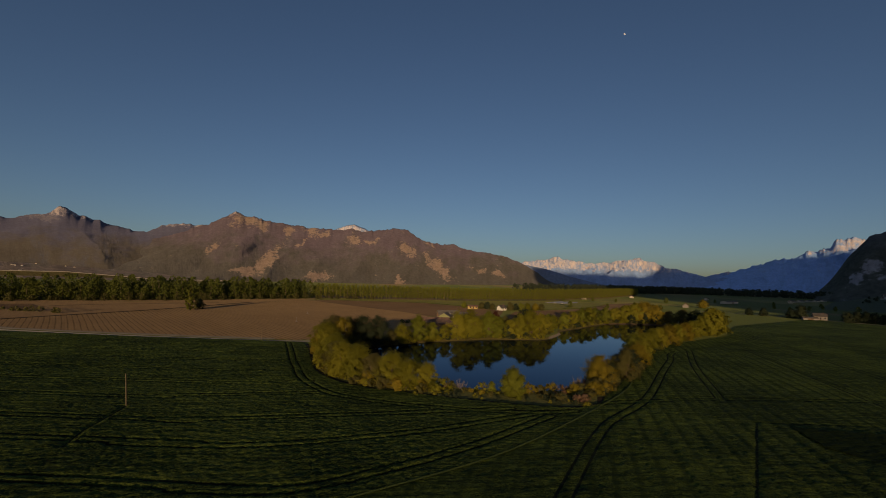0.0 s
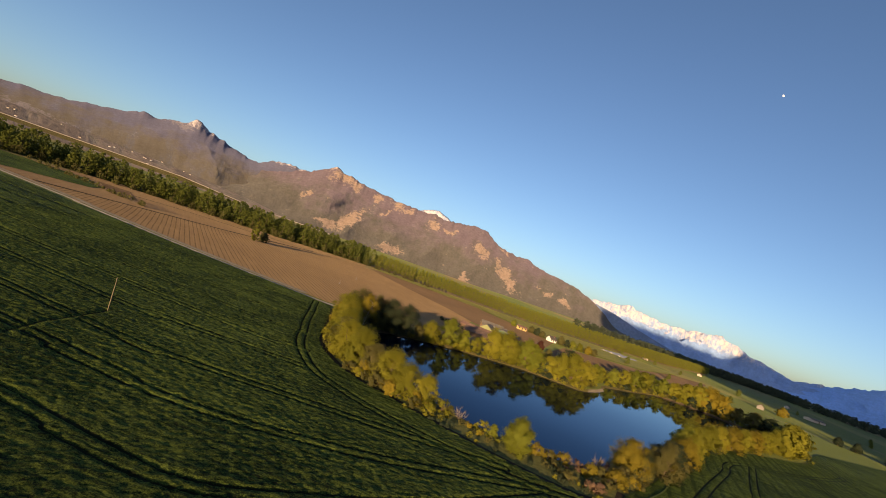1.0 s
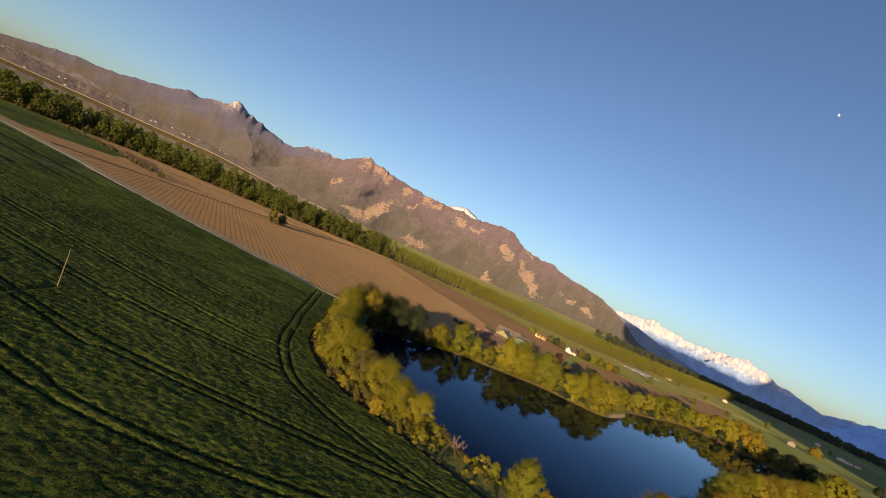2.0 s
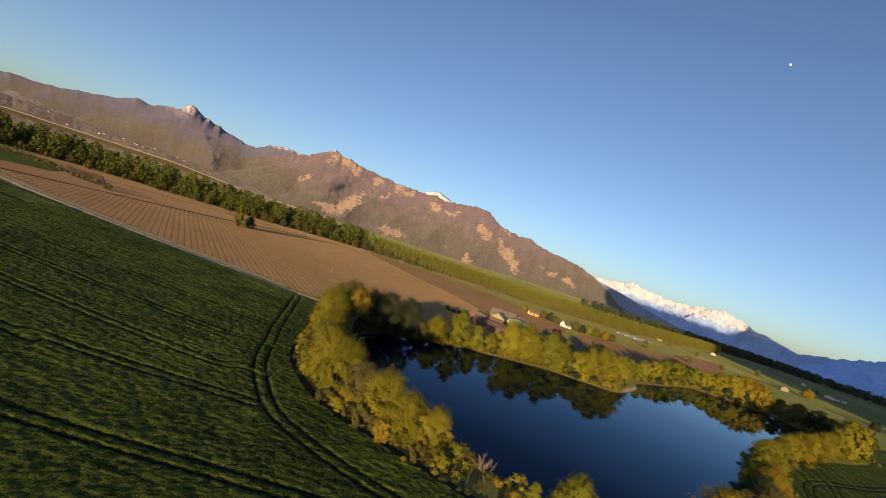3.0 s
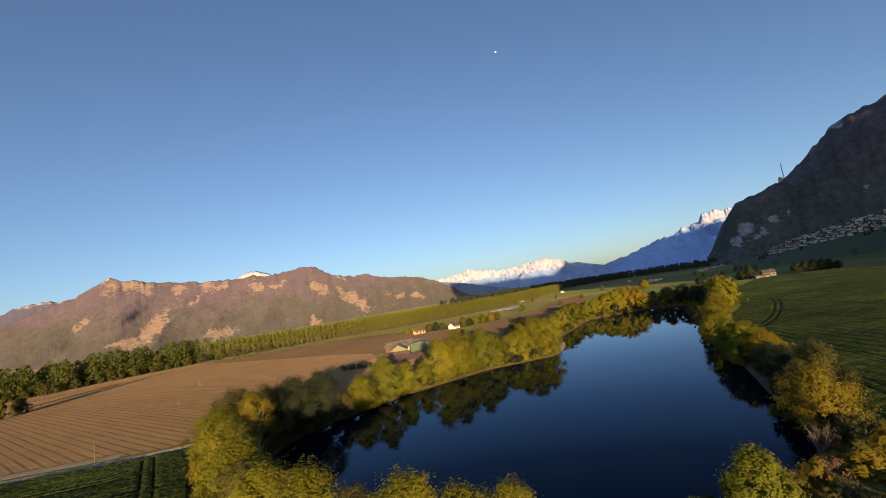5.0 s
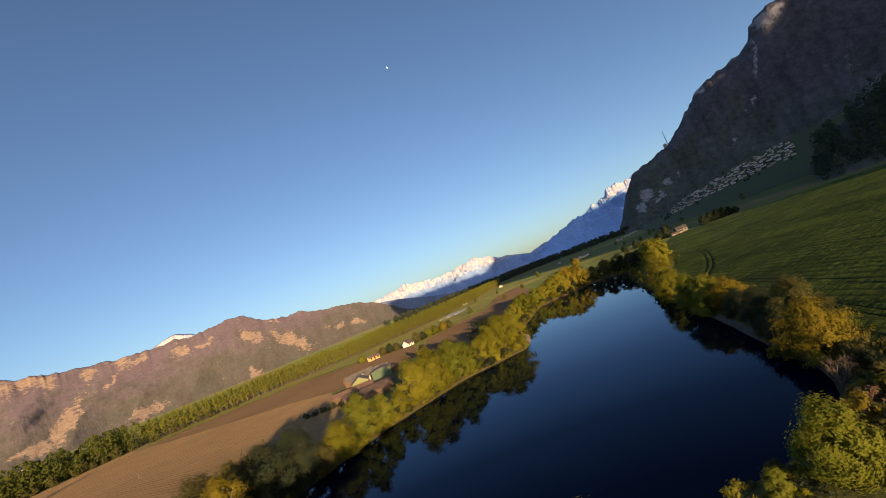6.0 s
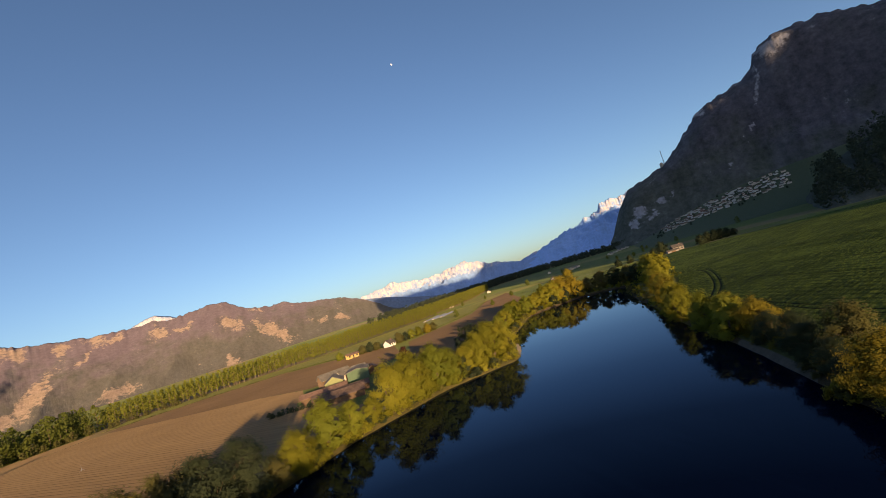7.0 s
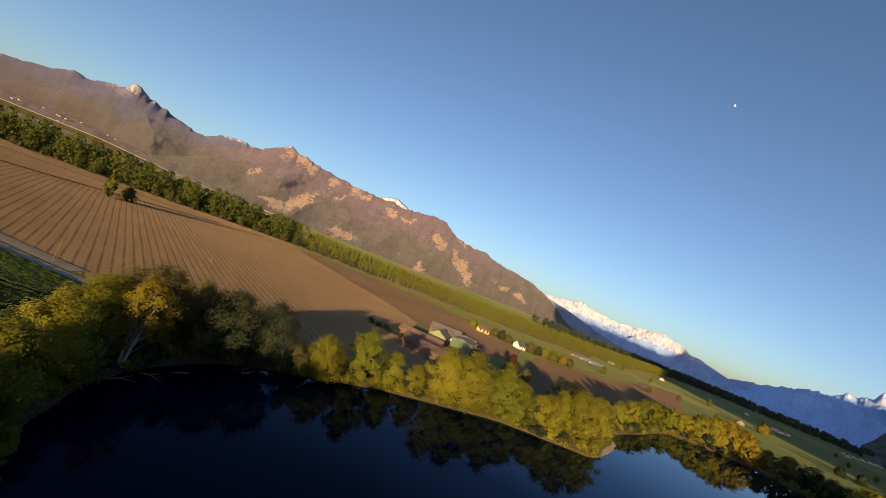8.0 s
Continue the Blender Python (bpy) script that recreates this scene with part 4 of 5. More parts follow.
KINDS = {
    "gold": ("willow", 10.0, 4.0, 60, 15000, 0.15, 0.04, 3, "golden-green willow in spring leaf on the pond bank"),
    "gold2": ("willow", 9.0, 3.5, 56, 13500, 0.145, 0.04, 2, "yellow-green willow beside the pond"),
    "lime": ("tree", 9.0, 3.4, 56, 13500, 0.145, 0.05, 1, "fresh lime-green tree on the pond bank"),
    "olive": ("tree", 9.0, 3.8, 50, 12000, 0.14, 0.03, 2, "olive-brown tree just coming into leaf"),
    "dark": ("tree", 10.0, 4.2, 56, 8500, 0.2, 0.04, 1, "dark green tree in shade by the water"),
    "orange": ("tree", 8.0, 3.8, 50, 13000, 0.14, 0.03, 2, "orange-tinted tree in low sunlight"),
    "gold_near": ("willow", 9.0, 3.8, 62, 22000, 0.115, 0.03, 3, "golden willow in young leaf at the field edge"),
    "olive_near": ("tree", 9.0, 3.8, 56, 17000, 0.115, 0.03, 2, "olive-green tree with sparse young leaves at the field edge"),
    "lime_near": ("tree", 6.5, 2.45, 80, 24000, 0.095, 0.03, 1, "rounded bright lime-green tree at the water"),
    "orange_near": ("tree", 8.0, 4.0, 60, 22000, 0.11, 0.03, 2, "amber-tinted tree in low sunlight on the bank"),
    "dark_near": ("tree", 10.0, 4.2, 60, 21000, 0.10, 0.03, 2, "grey-green tree with fine twigs leaning to the water"),
    "birch": ("birch", 11.0, 3.0, 36, 9000, 0.105, 0.36, 3, "pale-stemmed birch with thin yellow-green foliage"),
    "gold_far": ("willow", 10.0, 4.2, 54, 5200, 0.29, 0.04, 2, "golden-green willow on the far pond bank"),
    "olive_far": ("tree", 9.0, 4.0, 50, 4800, 0.28, 0.03, 2, "olive tree on the far pond bank"),
    "dark_far": ("tree", 10.0, 4.2, 50, 4800, 0.3, 0.03, 1, "dark green tree standing beyond the water"),
    "orange_far": ("tree", 8.0, 3.9, 50, 5200, 0.27, 0.03, 2, "amber tree in low sunlight on the far bank"),
    "lime_far": ("tree", 9.0, 3.7, 50, 4800, 0.28, 0.04, 1, "lime-green tree beyond the water"),
    "copper": ("tree", 6.5, 2.6, 30, 5000, 0.17, 0.12, 1, "copper-red leaved tree beside the farm"),
}
SHRUBS = {
    "olive_fine": (2.4, 1.9, 14, 2200, 0.105), "orange_fine": (2.2, 1.7, 12, 2000, 0.105), "twig_fine": (2.2, 1.6, 12, 1600, 0.085), "gold_fine": (2.6, 1.8, 12, 2100, 0.105), "dark_fine": (2.4, 1.9, 14, 2000, 0.11),
    "gold": (2.6, 1.9, 10, 800, 0.21), "olive": (2.4, 2.0, 10, 760, 0.21), "orange": (2.2, 1.6, 10, 800, 0.18), "twig": (2.2, 1.5, 10, 700, 0.17), "dark": (2.6, 2.0, 10, 760, 0.21),
}
PLANTED = {}


def plant(kind, x, y, h, turn=None, variant=0, z=0.0):
    """A tree of a kind at a place: the first of each is built, the others are copies turned and sized."""
    name, ht, sp, lobes, leaves, leaf, low, stems, label = KINDS[kind]
    style = kind.replace("2", "").replace("_near", "").replace("_far", "").replace("birch", "orange")
    key = (kind, variant)
    s = h / ht
    wide = s * (random.uniform(1.2, 1.42) if "near" in kind else random.uniform(1.08, 1.3))
    m = pose(x, y, z, 0, 0, random.uniform(0, 360)) @ Matrix.Diagonal((wide, wide, s, 1))
    if key not in PLANTED:
        PLANTED[key] = make_tree(name, style, ht, sp, lobes, leaves, leaf, low, bark=M_BIRCH if kind == "birch" else None, seed=hash_of(kind) + variant * 17, stems=stems, label=label)
        PLANTED[key]["group"] = "trees round the pond"
        PLANTED[key].matrix_basis = m
        return PLANTED[key]
    ob = copy_thing(PLANTED[key], pose(0, 0, 0))
    ob.matrix_basis = m
    return ob


def hash_of(text):
    return sum(ord(c) * (i + 3) for i, c in enumerate(text))


def shrub(kind, x, y, h, z=0.0):
    ht, sp, lobes, leaves, leaf = SHRUBS[kind]
    key = ("shrub", kind)
    s = h / ht
    m = pose(x, y, z, 0, 0, random.uniform(0, 360)) @ Matrix.Diagonal((s * random.uniform(0.9, 1.4), s * random.uniform(0.9, 1.4), s, 1))
    if key not in PLANTED:
        PLANTED[key] = make_tree("shrub", kind.replace("_fine", ""), ht, sp, lobes, leaves, leaf, 0.05, seed=hash_of(kind) + 5, stems=2, label="low bank shrub of " + {"gold": "yellow-green leaves", "olive": "olive leaves", "orange": "orange leaves", "twig": "bare brown twigs", "dark": "dark green leaves"}[kind.replace("_fine", "")])
        tagged(PLANTED[key], category="shrub", group="shrubs round the pond")
        PLANTED[key].matrix_basis = m
        return PLANTED[key]
    ob = copy_thing(PLANTED[key], pose(0, 0, 0))
    ob.matrix_basis = m
    return ob


TREES = [
    ("gold_near", -36.8, 140, 9.2), ("gold_near", -33.5, 131.5, 8.8), ("gold_near", -39.8, 147, 9.5), ("gold_near", -43.5, 155, 9), ("olive_near", -31, 124.5, 7.6), ("olive_near", -41, 160, 11.5), ("olive_near", -36.5, 164, 11), ("birch", -35.8, 150.5, 12.5), ("birch", -37.5, 153.5, 10.5), ("birch", -36.5, 147, 7.5), ("gold_near", -40.5, 151, 10.0), ("orange", -42, 149.5, 7),
    ("dark_near", -32, 167, 11.5), ("dark_near", -27, 171.5, 11), ("olive_near", -34.5, 171.5, 9), ("olive_near", -22.5, 174.5, 5.6), ("gold_near", -18.5, 178, 7.6), ("dark", -16, 181.5, 4.2),
    ("lime", -12.5, 184.5, 10.6), ("lime", -7, 189, 7.6), ("gold2", -2, 192.5, 6.0), ("gold", 4, 196, 11.8), ("gold2", 9, 199, 12.2), ("gold", 12.5, 201, 9.5), ("lime", 18, 203.5, 11.8), ("lime", 22, 205, 9.8), ("dark", 26.5, 206.5, 5.5), ("gold2", 28, 208, 8.0),
    ("gold", 33, 209.5, 10.6), ("gold2", 38, 211, 12.4), ("gold", 42.5, 212.5, 11.0), ("dark_far", 37, 221, 12.0), ("olive", 46, 220, 7), ("gold_far", 50, 232, 8), ("lime_far", 54, 246, 8),
    ("gold_far", 58, 252, 7.5), ("lime_far", 66, 260, 8), ("gold_far", 74, 270, 9), ("lime_far", 82, 280, 10), ("gold_far", 89, 289, 10.5), ("lime_far", 96, 298, 9.5), ("lime_far", 104, 302, 9.5), ("gold_far", 111, 304, 10),
    ("gold_far", 118, 304, 12), ("gold_far", 125, 306, 13.5), ("orange_far", 132, 306, 14), ("orange_far", 138, 304, 11.5), ("dark_far", 121, 301.5, 6.5), ("dark_far", 130, 302, 7), ("dark_far", 137, 301, 6), ("olive_far", 146, 301, 9), ("olive_far", 153, 298, 10.5), ("dark_far", 158, 291, 10.5), ("olive_far", 158, 281, 10), ("dark_far", 155, 272, 10),
    ("gold_far", 143, 247, 14.5), ("gold_far", 150, 256, 14), ("gold_far", 137, 241, 12.5), ("gold", 129, 234, 10), ("gold2", 121, 226, 8.5), ("orange", 113, 217, 8), ("gold2", 104, 207, 8.5), ("orange", 96, 198, 8.5), ("gold2", 87, 188, 8.5), ("gold", 80, 179.5, 8.6), ("dark", 70.5, 167, 3.6),
    # dark kinds among these stand in for bank trees lying in shade
    ("lime", 65, 159.5, 8.6), ("lime", 61.5, 152, 8.2), ("gold2", 65, 153.5, 7.6), ("orange", 60.5, 145.5, 7.2), ("dark_near", 56.5, 141, 5.8), ("dark_near", 53, 134.5, 6.4), ("dark_near", 48.5, 130.5, 6.0), ("olive_near", 48.5, 125, 8.2), ("dark_near", 44.5, 125, 5.2), ("dark_near", 40.5, 121.5, 4.6), ("orange_near", 39, 117.5, 7.2), ("gold2", 74, 174.5, 7.2),
    ("lime_near", 14.8, 102, 6.5), ("lime", 10.2, 104.2, 2.8), ("gold_near", -27.5, 118.5, 8.6), ("gold_near", -23, 114.8, 8.6), ("olive_near", -18.5, 112, 6.8), ("gold_near", -13.8, 109.5, 7.8), ("gold_near", -9.3, 107.5, 6.6), ("gold_near", -5.0, 107.3, 6.0),
    ("copper", 29, 283, 6.5), ("gold_far", 25, 258, 6), ("olive_far", 33, 268, 5),
    ("dark_far", 322, 369, 8.5), ("dark_far", 327, 366, 9.5), ("dark_far", 331.5, 363, 9.5), ("dark_far", 336, 360.5, 9), ("dark_far", 340.5, 358, 8), ("dark_far", 345, 355.5, 6), ("dark_far", 300, 400, 8), ("dark_far", 306, 396, 12), ("dark_far", 280, 425, 7), ("dark_far", 290, 420, 8),
    ("lime_far", 13, 402, 5.5), ("olive_far", 28, 396, 6), ("dark_far", 33, 393, 6.5), ("olive_far", 37, 391, 5.5), ("olive_far", 52, 388, 7.5), ("dark_far", 57, 389, 6), ("lime_far", 62, 391, 6.5), ("gold_far", 68, 393, 7), ("orange_far", 75, 395, 6.5), ("olive_far", 81, 399, 6),
    ("orange_far", 296, 530, 9.5), ("olive_far", -170, 302, 7.5),
]
for i, (kind, x, y, h) in enumerate(TREES):
    plant(kind, x, y, h, variant=i % 2)

rs = random.Random(21)
growth, undergrowth = {"dark": [], "olive": [], "gold": []}, {"gold": [], "olive": [], "dark": []}
ring_out = offset_ring(SHORE, OUT * 1.6)
for i, (x, y) in enumerate(ring_out):
    if 43 < x < 66 and 205 < y < 246:
        continue
    if 47 < x < 61 and 128 < y < 149:
        for _ in range(4):
            back = rs.uniform(1.2, 3.6)
            shrub(rs.choice(["olive_fine", "dark_fine", "orange_fine"]), x + back * 0.85 + rs.uniform(-1, 1), y - back * 0.5 + rs.uniform(-1, 1), rs.uniform(1.2, 2.6), -0.1)
        continue
    if -8 < x < 44 and y < 120:
        for _ in range(2):
            shrub(rs.choice(["orange_fine", "olive_fine", "gold_fine"]), x + rs.uniform(-2, 2), y + rs.uniform(-3.5, 0.5), rs.uniform(0.7, 1.4), -0.2)
        continue
    near = y < 140
    kinds = ["twig_fine", "orange_fine", "olive_fine", "olive_fine", "olive_fine"] if near and x > 0 else ["gold_fine", "olive_fine"] if near else ["gold", "olive", "gold", "dark"]
    far_side = y > 150 and x < 100
    for k in range(3 if far_side else 1 + (i % 3 == 0)):
        spot = (rs.choice(kinds), x + rs.uniform(-2.2, 2.2), y + rs.uniform(-2.2, 2.2), rs.uniform(1.0, 3.0) if far_side else rs.uniform(1.4, 2.8), -0.3)
        if k and spot[0] in undergrowth:
            undergrowth[spot[0]].append((spot[1], spot[2], spot[4], spot[3]))
        else:
            shrub(*spot)
for x, y, h, k in ((-1, 106.8, 2.6, "gold_fine"), (1, 107.5, 1.8, "olive_fine"), (8, 106.5, 1.9, "gold_fine"), (19, 105, 2.3, "orange_fine"), (21.5, 106, 1.9, "olive_fine"), (24, 105.5, 2.4, "orange_fine"), (27, 106.5, 2.0, "twig_fine"), (29, 105, 2.6, "orange_fine"),
                   (31.5, 107.5, 2.2, "olive_fine"), (34, 106.5, 2.9, "orange_fine"), (34.5, 109, 2.8, "olive_fine"), (35, 106.5, 2.4, "orange_fine"), (37, 111.5, 2.8, "olive_fine"), (38, 109.5, 2.0, "orange_fine"), (40.5, 114.5, 2.6, "olive_fine"), (33, 111.5, 2.2, "twig_fine"), (37, 113, 2.4, "olive_fine")):
    shrub(k, x, y, h)


for _ in range(26):
    x = rs.uniform(22, 40)
    shrub(rs.choice(["dark_fine", "olive_fine", "dark_fine", "twig_fine"]), x, 100 + max(0, x - 29) * 1.1 + rs.uniform(-1.5, 4.5), rs.uniform(0.9, 1.9))

# rough low growth between the crop and the front bank, added to darken shaded ground
for _ in range(70):
    x = rs.uniform(-9, 31)
    growth[rs.choice(["dark", "olive", "dark", "gold"])].append((x, 100.8 - 0.12 * x + rs.uniform(-1.6, 5.5), -0.05, rs.uniform(0.5, 1.1)))

# low growth along the field edge under the willows
for i, (x, y) in enumerate(offset_ring(HEADLAND, HEAD_IN * 3.6)[5:-16]):
    for _ in range(2):
        shrub(rs.choice(["gold_fine", "gold_fine", "olive_fine", "orange_fine"]), x + rs.uniform(-1.1, 1.1), y + rs.uniform(-1.1, 1.1), rs.uniform(1.5, 2.9))


# ---- woods: many small trees joined ----
def wood(name, label, spots, style, tall, spread, leaves, leaf, seed, low=0.25, stem=True):
    nr = np.random.default_rng(seed)
    crown, trunks = [], []
    for x, y, z, s in spots:
        h, w = tall * s, spread * s
        d = nr.normal(size=(leaves, 3))
        d /= np.linalg.norm(d, axis=1)[:, None]
        t = nr.random(leaves)
        zz = low + (1 - low) * t
        prof = np.sin(np.pi * (0.08 + 0.9 * t ** 0.8)) ** 0.7
        rad = w * prof * (0.6 + 0.45 * nr.random(leaves))
        p = np.stack([x + d[:, 0] * rad, y + d[:, 1] * rad, z + zz * h], 1)
        nrm = d * np.array([1, 1, 0.6]) + nr.normal(scale=0.5, size=(leaves, 3))
        nrm /= np.linalg.norm(nrm, axis=1)[:, None]
        u = np.cross(nrm, nr.normal(size=(leaves, 3)))
        u /= np.linalg.norm(u, axis=1)[:, None]
        v = np.cross(nrm, u)
        sz = leaf * (0.6 + 0.8 * nr.random((leaves, 1)))
        crown.append(np.stack([p - u * sz, p - v * sz * 0.7 + nrm * sz * 0.2, p + u * sz, p + v * sz * 0.7 + nrm * sz * 0.2], 1))
        if stem:
            r = 0.014 * h
            ring = np.array([[math.cos(k * math.pi / 2), math.sin(k * math.pi / 2), 0] for k in range(4)])
            a, b = ring * r + (x, y, z - 0.3), ring * r * 0.5 + (x, y, z + h * 0.75)
            for k in range(4):
                trunks.append(np.stack([a[k], a[(k + 1) % 4], b[(k + 1) % 4], b[k]]))
    root = tagged(new(name), label, "woodland", kind="stuff")
    ob = new("crowns", quads_data("crowns", np.concatenate(crown), LEAF[style]))
    ob.parent = root
    ob["kind"] = "stuff"
    if stem:
        ob = new("trunks", quads_data("trunks", np.stack(trunks), M_BARK))
        ob.parent = root
        ob["kind"] = "stuff"
    return root


def along(line, spacing, rows, depth, seed, jitter=0.25, size=(0.85, 1.15)):
    """Planting places along a line, in rows behind it."""
    rg = random.Random(seed)
    out = []
    for (xa, ya), (xb, yb) in zip(line[:-1], line[1:]):
        n = math.hypot(xb - xa, yb - ya)
        ux, uy = (xb - xa) / n, (yb - ya) / n
        k = 0.0
        while k < n:
            for row in range(rows):
                o = row * depth
                out.append((xa + ux * k - uy * o + rg.uniform(-1, 1) * jitter * spacing, ya + uy * k + ux * o + rg.uniform(-1, 1) * jitter * spacing, 0.0, rg.uniform(*size)))
            k += spacing
    return out


wood("poplar_plantation", "sunlit rows of young poplars with bare stems", along([(-150, 488), (-60, 505), (30, 525), (130, 590), (250, 735), (420, 1010)], 4.2, 4, 7, 31, 0.2, (0.88, 1.08)), "poplar", 15.0, 3.1, 92, 0.66, 31, 0.16)
wood("wood_belt", "dense green wood along the far field edge", along([(-560, 120), (-460, 165), (-390, 215), (-356, 262), (-338, 310), (-302, 346), (-264, 372), (-226, 402), (-196, 440), (-170, 470), (-150, 488)], 7.0, 5, 8, 32, 0.5, (0.55, 1.1)), "wood", 19.5, 7.0, 240, 0.79, 32, 0.0)
wood("wood_edge", "bushy edge of the wood", along([(-550, 114), (-450, 159), (-382, 208), (-349, 257), (-332, 305), (-297, 340), (-259, 365), (-221, 396), (-190, 434), (-164, 464), (-120, 482), (-80, 490)], 7.0, 1, 5, 33, 0.6, (0.4, 1.0)), "olive", 7.0, 4.2, 100, 0.62, 33, 0.0)
wood("hedge", "low scrubby hedge across the fields", along([(-330, 262), (-268, 255), (-236, 252), (-212, 246)], 5.0, 1, 4, 34, 0.6, (0.5, 1.1)), "olive", 3.2, 2.2, 50, 0.5, 34, 0.0, False)
wood("farm_hedge", "dark clipped hedge beside the farmyard", along([(-27, 254), (-12, 249)], 1.6, 1, 1, 38, 0.3, (0.6, 1.1)), "dark", 2.2, 1.3, 60, 0.3, 38, 0.0, False)
wood("far_wood", "dark distant woods across the valley", along([(380, 1250), (700, 1300), (1000, 1150), (1180, 980)], 14, 5, 22, 35, 0.5, (0.8, 1.2)) + along([(180, 1050), (450, 1150), (900, 1500)], 14, 4, 22, 36, 0.5, (0.8, 1.2)), "shade_wood", 18.0, 8.0, 46, 2.2, 35, 0.05, False)
wood("field_trees", "scattered trees on the valley floor", [(300 + 260 * rs.random(), 480 + 260 * rs.random(), 0.0, 0.5 + 0.5 * rs.random()) for _ in range(12)] + [(120 + 150 * rs.random(), 440 + 300 * rs.random(), 0.0, 0.4 + 0.4 * rs.random()) for _ in range(7)], "wood", 9.0, 4.0, 90, 0.8, 37, 0.08)

for style, colour in (("dark", "dark green"), ("olive", "olive"), ("gold", "yellow-green")):
    wood("rough_growth", f"rough low {colour} growth between crop and pond", growth[style], style, 1.0, 0.8, 130, 0.1, 41, 0.0, False)
    wood("bank_undergrowth", f"{colour} undergrowth along the pond bank", undergrowth[style], style, 1.0, 0.75, 300, 0.17, 42, 0.0, False)

# Lone columnar tree on the brown field
lone = make_tree("poplar_tree", "poplar", 15.5, 2.5, 56, 4600, 0.36, 0.06, seed=77, label="lone columnar poplar standing in the brown field")
lone.matrix_basis = pose(-169, 289, 0)

# ---- poles and small things in the fields ----
M_POLE = plain_material("weathered_timber", (0.17, 0.135, 0.085), 0.25, 3.0, 0.85, 0.2, 0.01)


def pole(x, y, h, lean, thick, label):
    root = tagged(new("wooden_pole"), label, "pole")
    root.matrix_basis = pose(x, y, 0, 0, lean, 20)
    v, f = [], []
    tube(v, f, [Vector((0, 0, -0.4)), Vector((0, 0, h * 0.5)), Vector((0, 0, h))], [0.6 * thick, 0.55 * thick, 0.42 * thick], 10)
    ob = new("shaft", mesh_data("shaft", v, f, M_POLE, True))
    ob.parent = root
    bm = bmesh.new()
    box(bm, -0.06, 0.06, -0.18, -0.10, h * 0.93, h * 0.97)
    part("bracket", bm, M_POLE, root)
    return root


pole(-60.5, 85, 6.2, -4, 0.16, "leaning timber pole standing in the green wheat")
pole(-73, 174.9, 4.6, 1, 0.12, "slim timber pole beside the farm lane")

# ---- buildings ----
def wall_material(name, colour):
    return plain_material(name, colour, 0.15, 0.8, 0.9, 0.15, 0.01)


M_WHITE, M_CREAM, M_YELLOW = wall_material("white_render", (0.62, 0.60, 0.56)), wall_material("cream_render", (0.56, 0.50, 0.42)), wall_material("yellow_render", (0.55, 0.40, 0.16))
M_LIMEWALL, M_GREENWALL = wall_material("pale_yellow_green_cladding", (0.32, 0.33, 0.16)), wall_material("green_sheet_cladding", (0.13, 0.19, 0.12))
M_WOODWALL = wall_material("brown_boarding", (0.17, 0.11, 0.07))


# pale render greyed so these farm walls look shaded
M_SHADEWALL = wall_material("shade_grey_render", (0.30, 0.27, 0.24))


def roof_material(name, colour, pitch=0.35):
    m, nt, b = material(name, 0.85, 0.2)
    geo = nt.nodes.new("ShaderNodeTexCoord")
    w = nt.nodes.new("ShaderNodeTexWave")
    w.inputs["Scale"].default_value, w.inputs["Distortion"].default_value = 1.2, 0.6
    nt.links.new(geo.outputs["Object"], w.inputs["Vector"])
    fac = calc(nt, "ADD", calc(nt, "MULTIPLY", tex_noise(nt, 0.4, 6, 0.75), 0.8), calc(nt, "MULTIPLY", w.outputs["Fac"], 0.25))
    nt.links.new(ramp(nt, fac, [(0.3, tuple(c * 0.4 for c in colour)), (0.7, tuple(min(1, c * 1.4) for c in colour))]), b.inputs["Base Color"])
    bump(nt, b, w.outputs["Fac"], 0.5, 0.05)
    return m


M_TILE, M_TILE_OLD, M_SLATE, M_SHEET = roof_material("red_brown_tiles", (0.19, 0.115, 0.085)), roof_material("old_pinkish_tiles", (0.125, 0.085, 0.068)), roof_material("dark_slate", (0.10, 0.085, 0.075)), roof_material("pale_roof_sheet", (0.155, 0.138, 0.118))
M_PANE, nt, b = material("window_glass", 0.08, 0.6)
b.inputs["Base Color"].default_value = (0.02, 0.025, 0.03, 1)
M_DOOR = plain_material("painted_timber_door", (0.16, 0.10, 0.06), 0.2, 2.0)


